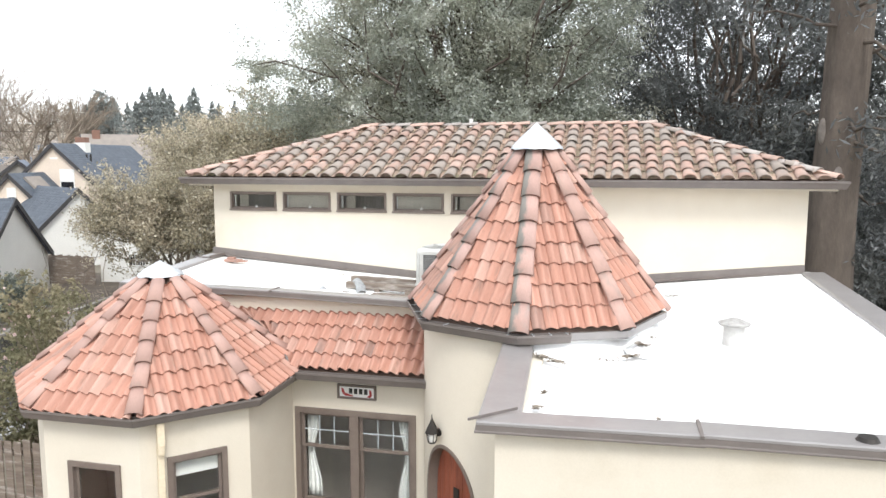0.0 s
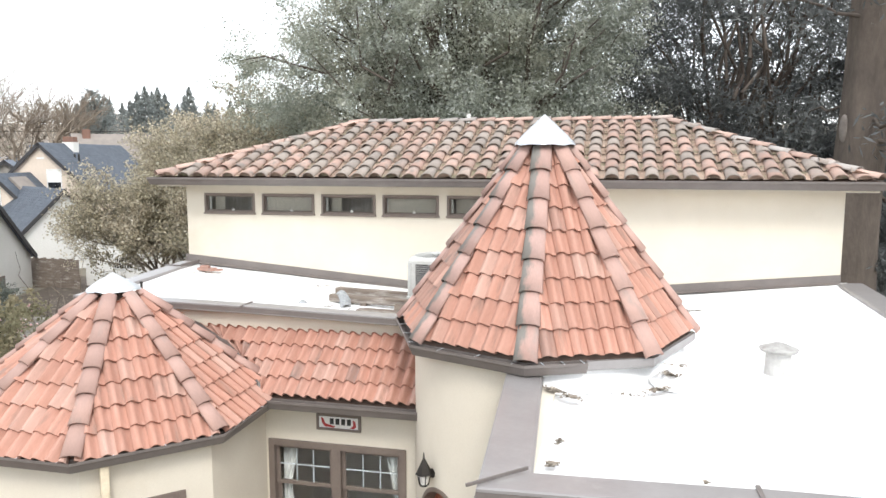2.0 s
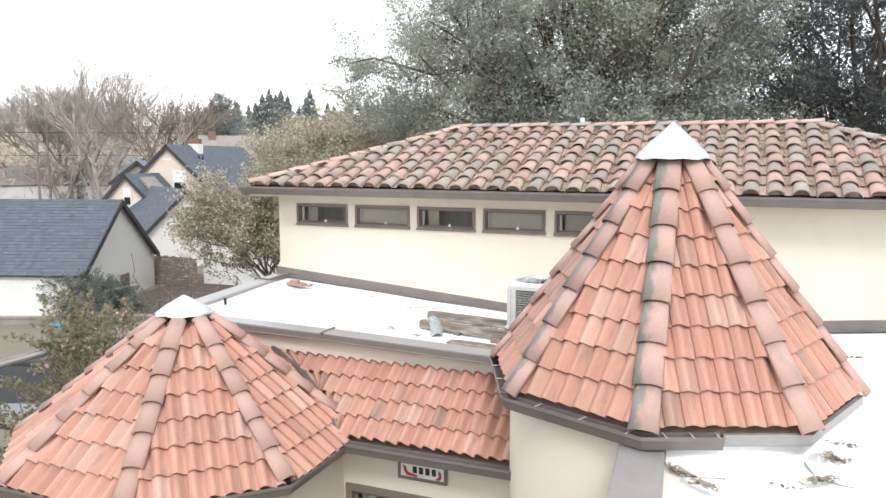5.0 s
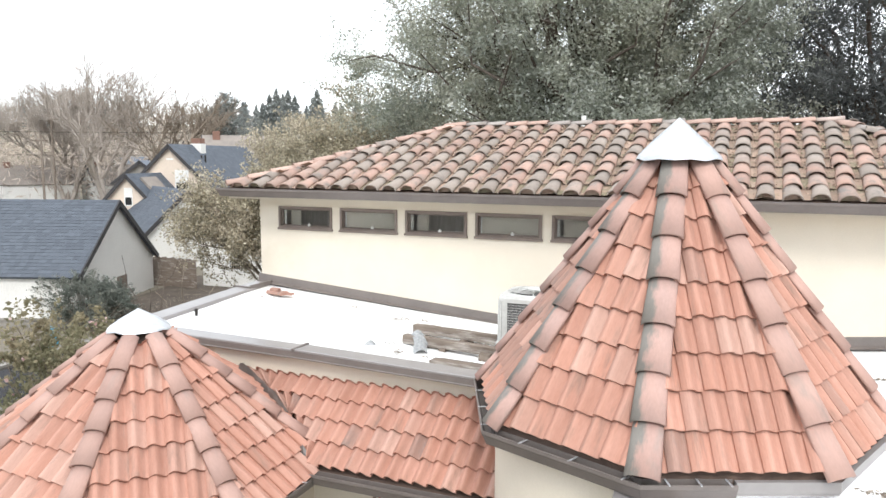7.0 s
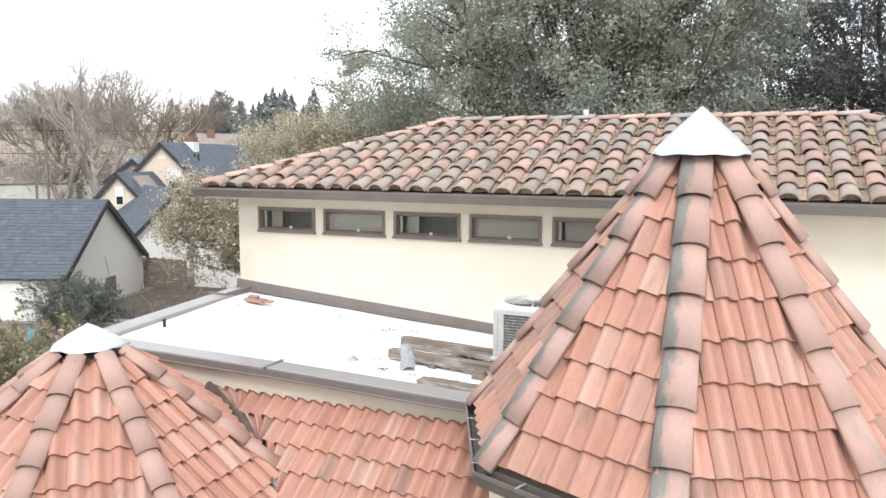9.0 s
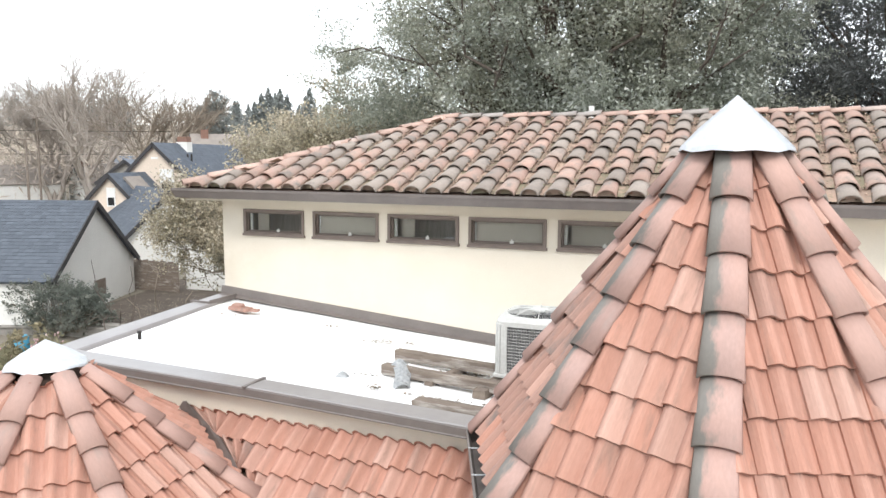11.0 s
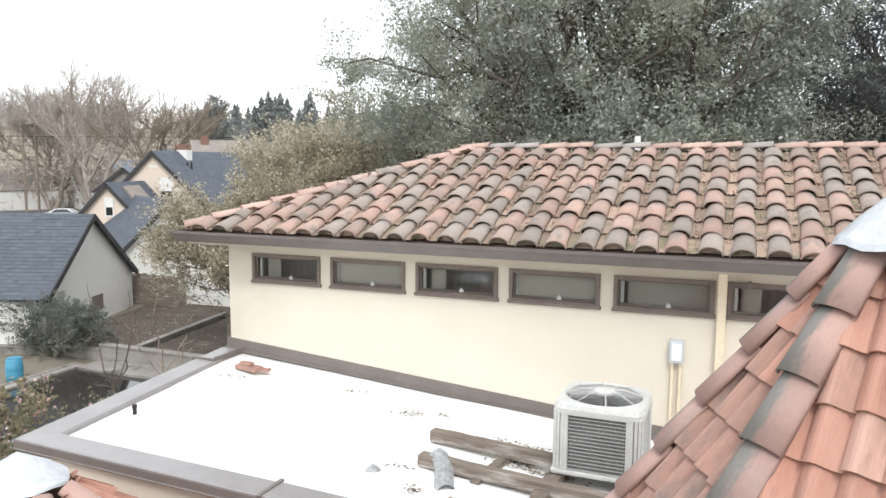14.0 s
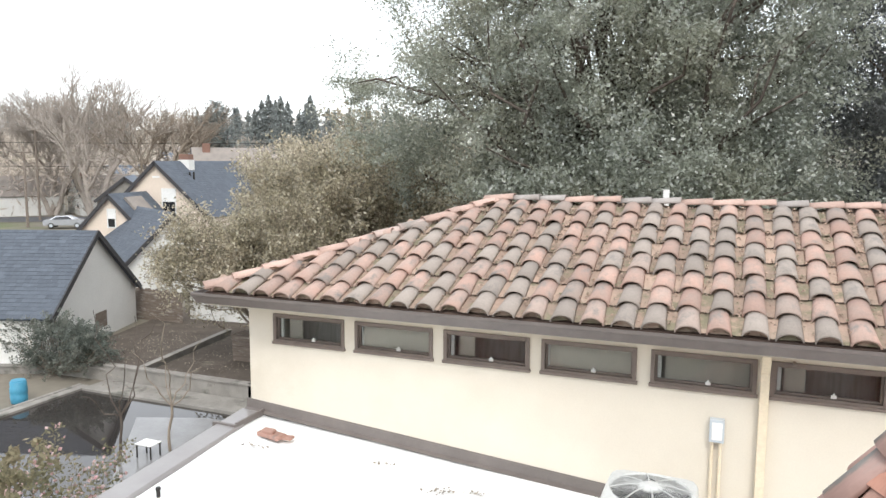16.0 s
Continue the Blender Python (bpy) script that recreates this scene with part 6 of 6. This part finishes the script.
# ---- neighbours ----
def gabled_house(name, at, turn, half, length, z0, z_eave, z_ridge, wall, roof, label, right_eave=None, over=0.25, courses=True, seed=0):
    """A gabled building: its gable wall at the local origin facing -y, the ridge running along +y. Returns it."""
    h = empty(name, (0, 0, 0), label, "house")
    h.matrix_basis = Matrix.Translation((*at, 0)) @ Matrix.Rotation(radians(turn), 4, "Z")
    slope = (z_ridge - z_eave) / half
    hr = half if right_eave is None else (z_ridge - right_eave) / slope
    V = [(-half, 0, z0), (hr, 0, z0), (hr, 0, z_ridge - slope * hr), (0, 0, z_ridge), (-half, 0, z_eave)]
    V += [(x, length, z) for x, _, z in V]
    poly("wall", V, [(0, 1, 2, 3, 4), (9, 8, 7, 6, 5), (0, 5, 6, 1), (1, 6, 7, 2), (4, 9, 5, 0)], wall, h)
    rng = random.Random(seed)
    for side, w in ((-1, half), (1, hr)):
        run = math.hypot(w + over, slope * (w + over))
        m = Matrix.Translation((0, -over, z_ridge + 0.12)) @ Matrix.Rotation(math.atan(slope) * side, 4, "Y")
        plane = box_part("roof", 0 if side > 0 else -run, run if side > 0 else 0, 0, length + 2 * over, -0.12, 0.0, roof, h)
        plane.matrix_basis = m
        if courses:
            V, F = [], []
            k, x = 0, run
            while x > 0.1:
                y = rng.uniform(-0.3, 0)
                while y < length + 2 * over:
                    y1 = min(y + rng.uniform(0.28, 0.36), length + 2 * over)
                    y0 = max(0, y)
                    n = len(V)
                    a, b = max(0, x - 0.30), x
                    t = rng.uniform(0.012, 0.026)
                    V += [(side * a, y0, 0.004), (side * b, y0, t), (side * b, y1 - 0.012, t), (side * a, y1 - 0.012, 0.004), (side * b, y0, 0), (side * b, y1 - 0.012, 0)]
                    F += [(n, n + 1, n + 2, n + 3) if side > 0 else (n + 3, n + 2, n + 1, n), (n + 1, n + 4, n + 5, n + 2)]
                    y = y1
                x -= 0.24
            sh = tagged(poly("shingles", V, F, SLATE_I, h), kind="stuff")
            sh.matrix_basis = m
        board = box_part("bargeboard", 0 if side > 0 else -run, run if side > 0 else 0, -0.05, 0.03, -0.24, 0.015, TRIM_DARK, h)
        board.matrix_basis = m
    return h


TRIM_DARK = surface("dark_bargeboard", (0.05, 0.048, 0.05), (0.04, 0.038, 0.04), 3, 0.7, 0.1)
SLATE_I = surface("blue_grey_shingles", (0.10, 0.115, 0.138), (0.08, 0.093, 0.113), 0.8, 0.8, 0.3, fine=8, vary=0.13, island=True)


def far_window(parent, x0, x1, z0, z1, bars_n=0, upper=True):
    w = empty("window", (0, 0, 0))
    w.parent = parent
    bm = bmesh.new()
    bars(bm, x1 - x0, z1 - z0, 0.08, -0.05, 0.02, x0, z0)
    add_box(bm, x0, x1, -0.05, 0.02, (z0 + z1) / 2 - 0.03, (z0 + z1) / 2 + 0.03)
    for k in range(bars_n):
        xx = x0 + (x1 - x0) * (k + 1) / (bars_n + 1)
        add_box(bm, xx - 0.02, xx + 0.02, -0.05, 0.0, z0, z1)
    part("window_frame", bm, WHITE_PAINT, w)
    box_part("pane", x0, x1, -0.012, -0.004, z0, z1, DARK_PANE, w)
    if upper:
        box_part("shade", x0 + 0.08, x1 - 0.08, -0.02, -0.013, (z0 + z1) / 2, z1 - 0.05, WHITE_PAINT, w)


DARK_PANE = surface("dark_window_pane", (0.015, 0.017, 0.02), (0.02, 0.022, 0.025), 2, 0.08, 0.0, spec=0.7)
shed = gabled_house("outbuilding", (-31.3, 33.68), 110, 4.3, 12, -1.9, 0.63, 3.93, PALE_WALL, SLATE, "pale rendered outbuilding with steep blue-grey shingle roof", right_eave=0.6, seed=1)
box_part("hatch", -0.2, 0.9, -0.04, 0.0, -0.9, -0.1, OLD_WOOD, shed, "dark wooden hatch")
cottage = gabled_house("cottage", (-43.75, 51.5), 12, 4.3, 14, -1.5, 3.2, 7.28, PEACH_WALL, SLATE, "peach rendered cottage with steep blue-grey shingle roof", seed=2)
far_window(cottage, 0.42, 1.62, 3.3, 5.3)
box_part("vent_slot", -0.3, 0.3, -0.03, 0.0, 6.1, 6.25, WHITE_PAINT, cottage)
chimney = box_part("chimney", -0.1, 0.75, 3.7, 4.5, 6.5, 7.95, BRICK, cottage, "brick chimney with pale base", bevel=0.03)
box_part("chimney_base", -0.15, 0.8, 3.65, 4.55, 6.0, 7.5, PALE_WALL, cottage)
for dx in (1.2, 1.55):
    bm = bmesh.new()
    add_tube(bm, (dx, 3.0, 5.6), (dx, 3.0, 6.5), 0.08, seg=8)
    part("roof_pipe", bm, IRON, cottage)
porch = gabled_house("cottage_wing", (-43.65, 46.8), 12, 2.6, 6, -1.5, 2.35, 4.95, PEACH_WALL, SLATE, "low peach gabled wing of the cottage", seed=3)
far_window(porch, -0.3, 0.4, 2.6, 4.0)
hatch = box_part("awning", 0.6, 2.1, 0.9, 3.0, 0.05, 0.22, FAR_ROOF, porch, "brown raised roof hatch")
hatch.matrix_basis = Matrix.Translation((0, 0, 4.95 + 0.12)) @ Matrix.Rotation(math.atan(2.6 / 2.55), 4, "Y")
low = gabled_house("cottage_garage", (-36.0, 44.5), 60, 3.2, 9, -1.6, 0.9, 4.0, PALE_WALL, SLATE, "low garage with blue-grey shingle roof", seed=4)
annex = gabled_house("garden_house", (-27.4, 39.3), 4, 2.8, 6, -1.6, 1.7, 3.6, PALE_WALL, FAR_ROOF, "pale stained garden house with barred window", courses=False)
far_window(annex, -0.95, 0.35, -0.35, 0.45, bars_n=7, upper=False)
yard_fence = empty("yard_fence", (0, 0, 0), "weathered brown board fence behind the garden", "fence")
for k in range(24):
    x = -34.5 + 0.2 * k
    box_part("board", x, x + 0.185, 38.4 - 0.02 * k, 38.43 - 0.02 * k, -1.5, 0.35 + 0.04 * math.sin(k * 1.9), OLD_WOOD, yard_fence)

for args in (("bungalow", (-92, 87), -30, 4.5, 10, -1.2, 2.2, 5.0, PALE_WALL, FAR_ROOF, "pale bungalow with brown shingle roof across the street"),
             ("bungalow", (-101, 79), -30, 4.0, 10, -1.2, 2.3, 4.9, PALE_WALL, FAR_ROOF, "white bungalow across the street"),
             ("bungalow", (-86, 113), -20, 5.0, 14, 0.0, 4.2, 8.4, PALE_WALL, FAR_ROOF, "distant house with broad brown roof"),
             ("bungalow", (-57.0, 71.5), -47, 4.0, 8, -1.0, 5.0, 8.7, PEACH_WALL, FAR_ROOF, "house with brown roof and two brick chimneys"),
             ("bungalow", (-51.7, 56.3), 38, 2.3, 7, -1.4, 4.0, 5.9, CONCRETE, SLATE, "grey gabled house behind the cottage")):
    b = gabled_house(*args, courses=False)
    far_window(b, -2.6, -1.2, 0.3, 1.7)
    far_window(b, 1.2, 2.6, 0.3, 1.7)
    if args[9] is FAR_ROOF:
        box_part("chimney", -0.2, 0.6, 0.9, 1.7, args[7] - 1.5, args[7] + 0.55, BRICK, b, bevel=0.03)
rng = random.Random(77)
for k in range(16):
    ang, d = radians(rng.uniform(114, 136)), rng.uniform(150, 280)
    x, y = d * math.cos(ang), d * math.sin(ang)
    z = ground_z(x, y)
    gabled_house("hill_house", (x, y), rng.uniform(-60, 60), 5, 12, z - 1, z + 3.0, z + 6.2, rng.choice((PALE_WALL, PEACH_WALL)), rng.choice((FAR_ROOF, SLATE)), "small distant house on the wooded hill", courses=False)


def parked_car(x, y, z, turn):
    car = empty("car", (x, y, z), "silver saloon car parked at the kerb", "car")
    car.rotation_euler = (0, 0, radians(turn))
    prof = [(-2.25, 0.35), (-2.3, 0.7), (-2.15, 0.95), (-1.55, 1.0), (-0.95, 1.4), (0.45, 1.43), (1.15, 1.02), (2.0, 0.88), (2.25, 0.65), (2.25, 0.35)]
    V = [(px_, s * (0.86 if pz < 1.2 else 0.62), pz) for s in (-1, 1) for px_, pz in prof]
    n = len(prof)
    poly("body", V, [tuple(range(n)), tuple(range(n, 2 * n))[::-1]] + [(i, n + i, n + (i + 1) % n, (i + 1) % n) for i in range(n)], CAR_PAINT, car)
    for s in (-1, 1):
        glass = [(-1.3, 1.02), (-0.85, 1.34), (0.4, 1.37), (0.95, 1.03)]
        V = [(px_, s * (0.875 if pz < 1.2 else 0.70), pz) for px_, pz in glass] + [(px_, s * (0.84 if pz < 1.2 else 0.66), pz) for px_, pz in glass]
        poly("side_window", V, [(0, 1, 2, 3), (7, 6, 5, 4), (0, 4, 5, 1), (1, 5, 6, 2), (2, 6, 7, 3), (3, 7, 4, 0)], DARK_PANE, car)
        for wx in (-1.4, 1.4):
            bm = bmesh.new()
            add_tube(bm, (wx, s * 0.68, 0.32), (wx, s * 0.89, 0.32), 0.32, seg=18)
            wheel = part("wheel", bm, IRON, car)
            bm = bmesh.new()
            add_tube(bm, (wx, s * 0.89, 0.32), (wx, s * 0.90, 0.32), 0.2, seg=14)
            part("rim", bm, PLASTIC, wheel)
    return car


parked_car(-74.5, 70.0, ground_z(-74.5, 70.0) + 0.08, 32)
for x, y, h in ((-79.5, 69.0, 9.5), (-86.5, 76.5, 12.5)):
    z = ground_z(x, y)
    pole = empty("utility_pole", (x, y, z), "weathered wooden utility pole with crossarm", "pole")
    bm = bmesh.new()
    add_tube(bm, (0, 0, 0), (0, 0, h), 0.16, 0.11, 10)
    part("post", bm, OLD_WOOD, pole)
    box_part("crossarm", -1.1, 1.1, -0.06, 0.06, h - 0.8, h - 0.66, OLD_WOOD, pole)
wires = empty("overhead_wires", (0, 0, 0), "thin dark overhead wires between poles", "wires")
for dz, a, b in ((10.5, (-140, 40), (-40, 105)), (7.5, (-140, 44), (-40, 109))):
    segs = []
    pts = [Vector((a[0] + (b[0] - a[0]) * i / 14, a[1] + (b[1] - a[1]) * i / 14, dz - 1 + 0.6 * ((i / 7 - 1) ** 2))) for i in range(15)]
    tubes("wire", [(p, q, 0.03, 0.03) for p, q in zip(pts, pts[1:])], IRON, wires, 4)


def bare_tree(x, y, size, seed, label, depth=5, willow=False):
    pr = random.Random(seed)
    t = empty("bare_tree", (x, y, ground_z(x, y) - 0.2), label, "tree")
    segs = []
    for k in range(3):
        a = 2.1 * k + seed
        branch(segs, Vector((0.3 * math.cos(a), 0.3 * math.sin(a), 0)), Vector((math.cos(a) * 0.35, math.sin(a) * 0.35, 1)), size * 0.3, size * 0.019, depth, pr, 0.16, 0.5, None, (2, 3), 0.013)
    thick = size * 0.006
    tubes("trunk", [s for s in segs if s[2] > thick], TWIG if willow else BARK_PALE, t, 6)
    tagged(tubes("twig_growth", [s for s in segs if s[2] <= thick], TWIG if willow else BARK_PALE, t, 3), kind="stuff")


BARK_PALE = surface("grey_brown_bark", (0.43, 0.38, 0.335), (0.36, 0.315, 0.275), 1.0, 0.95, 0.3)
bare_tree(-81, 80, 21, 3, "large leafless street tree with spreading limbs")
bare_tree(-73, 84, 19, 8, "tall leafless tree with pale twigs", willow=True)
bare_tree(-93, 84, 20, 11, "large leafless tree across the street", depth=6)


def fir(x, y, h, seed, label="dark pointed fir on the skyline"):
    """A conical fir with tiers of drooping boughs."""
    nr = np.random.default_rng(seed)
    t = empty("fir_tree", (x, y, ground_z(x, y)), label, "tree")
    tubes("trunk", [(Vector((0, 0, 0)), Vector((0, 0, h)), h * 0.016, 0.03)], BARK, t, 6)
    n = 3400
    f = nr.uniform(0, 1, n) ** 0.7
    tier = 0.75 + 0.25 * np.sin(f * h * 3.3 + nr.uniform(0, 6))
    r = f ** 0.8 * h * 0.38 * tier * np.sqrt(nr.uniform(0.15, 1, n)) * nr.uniform(0.7, 1.2, n)
    a = nr.uniform(0, 6.283, n)
    pts = np.stack([r * np.cos(a), r * np.sin(a), h * (1 - f * 0.92) - r * 0.25], 1)
    leaf_mesh("crown", pts, h * 0.021, HAZED_FIR, t, nr, 2.6, droop=0.6)


FIRS = ((-137.2, 184.2, 15.6), (-146, 202.5, 13.6), (-118, 167.2, 16.5), (-119.5, 172.3, 18.5), (-115.2, 169.2, 20.1), (-119.4, 178.4, 18.5), (-109.9, 166.7, 19.9), (-114, 176, 18.3), (-122.2, 194.5, 14.8), (-109.9, 178.6, 18.1), (-106.3, 174.9, 20.2), (-123.5, 205.4, 15), (-125.2, 216.1, 14.9), (-128.5, 225.7, 13.6), (-119.2, 219.5, 15), (-118.9, 230.9, 15.3), (-108.9, 224.7, 16.7), (-228.7, 185.2, 10), (-216, 184.9, 13), (-226.3, 203.7, 10.7), (-198.2, 190, 15), (-201.2, 201.3, 12.9), (-192.8, 195.6, 15), (-195.1, 200.4, 13.7), (-193.5, 235.7, 10.2), (-158, 212.9, 13.7))
for i, (x, y, h) in enumerate(FIRS):
    fir(x, y, h, 100 + i)
leafy_tree("pine_tree", (-75.0, 97.6, -0.6), 0.4, [((-75, 97.6, 11.5), (2.7, 2.7, 4.6), 90), ((-74, 98, 7.5), (3.6, 3, 3.2), 60)], 130, 0.55, 0.2, HAZED_FIR, "dense dark pine standing above the roofs", 61, limbs=30, elong=3)

# Bare woods over the far hillside
nr = np.random.default_rng(50)
pts = []
for k in range(1500):
    ang, d = nr.uniform(math.radians(100), math.radians(158)), nr.uniform(118, 400)
    x, y = d * math.cos(ang), d * math.sin(ang)
    h = nr.uniform(6, 11)
    c = nr.normal(size=(90, 3)) * np.array((h * 0.28, h * 0.28, h * 0.24))
    pts.append(c + np.array((x, y, ground_z(x, y) + h * 0.5)))
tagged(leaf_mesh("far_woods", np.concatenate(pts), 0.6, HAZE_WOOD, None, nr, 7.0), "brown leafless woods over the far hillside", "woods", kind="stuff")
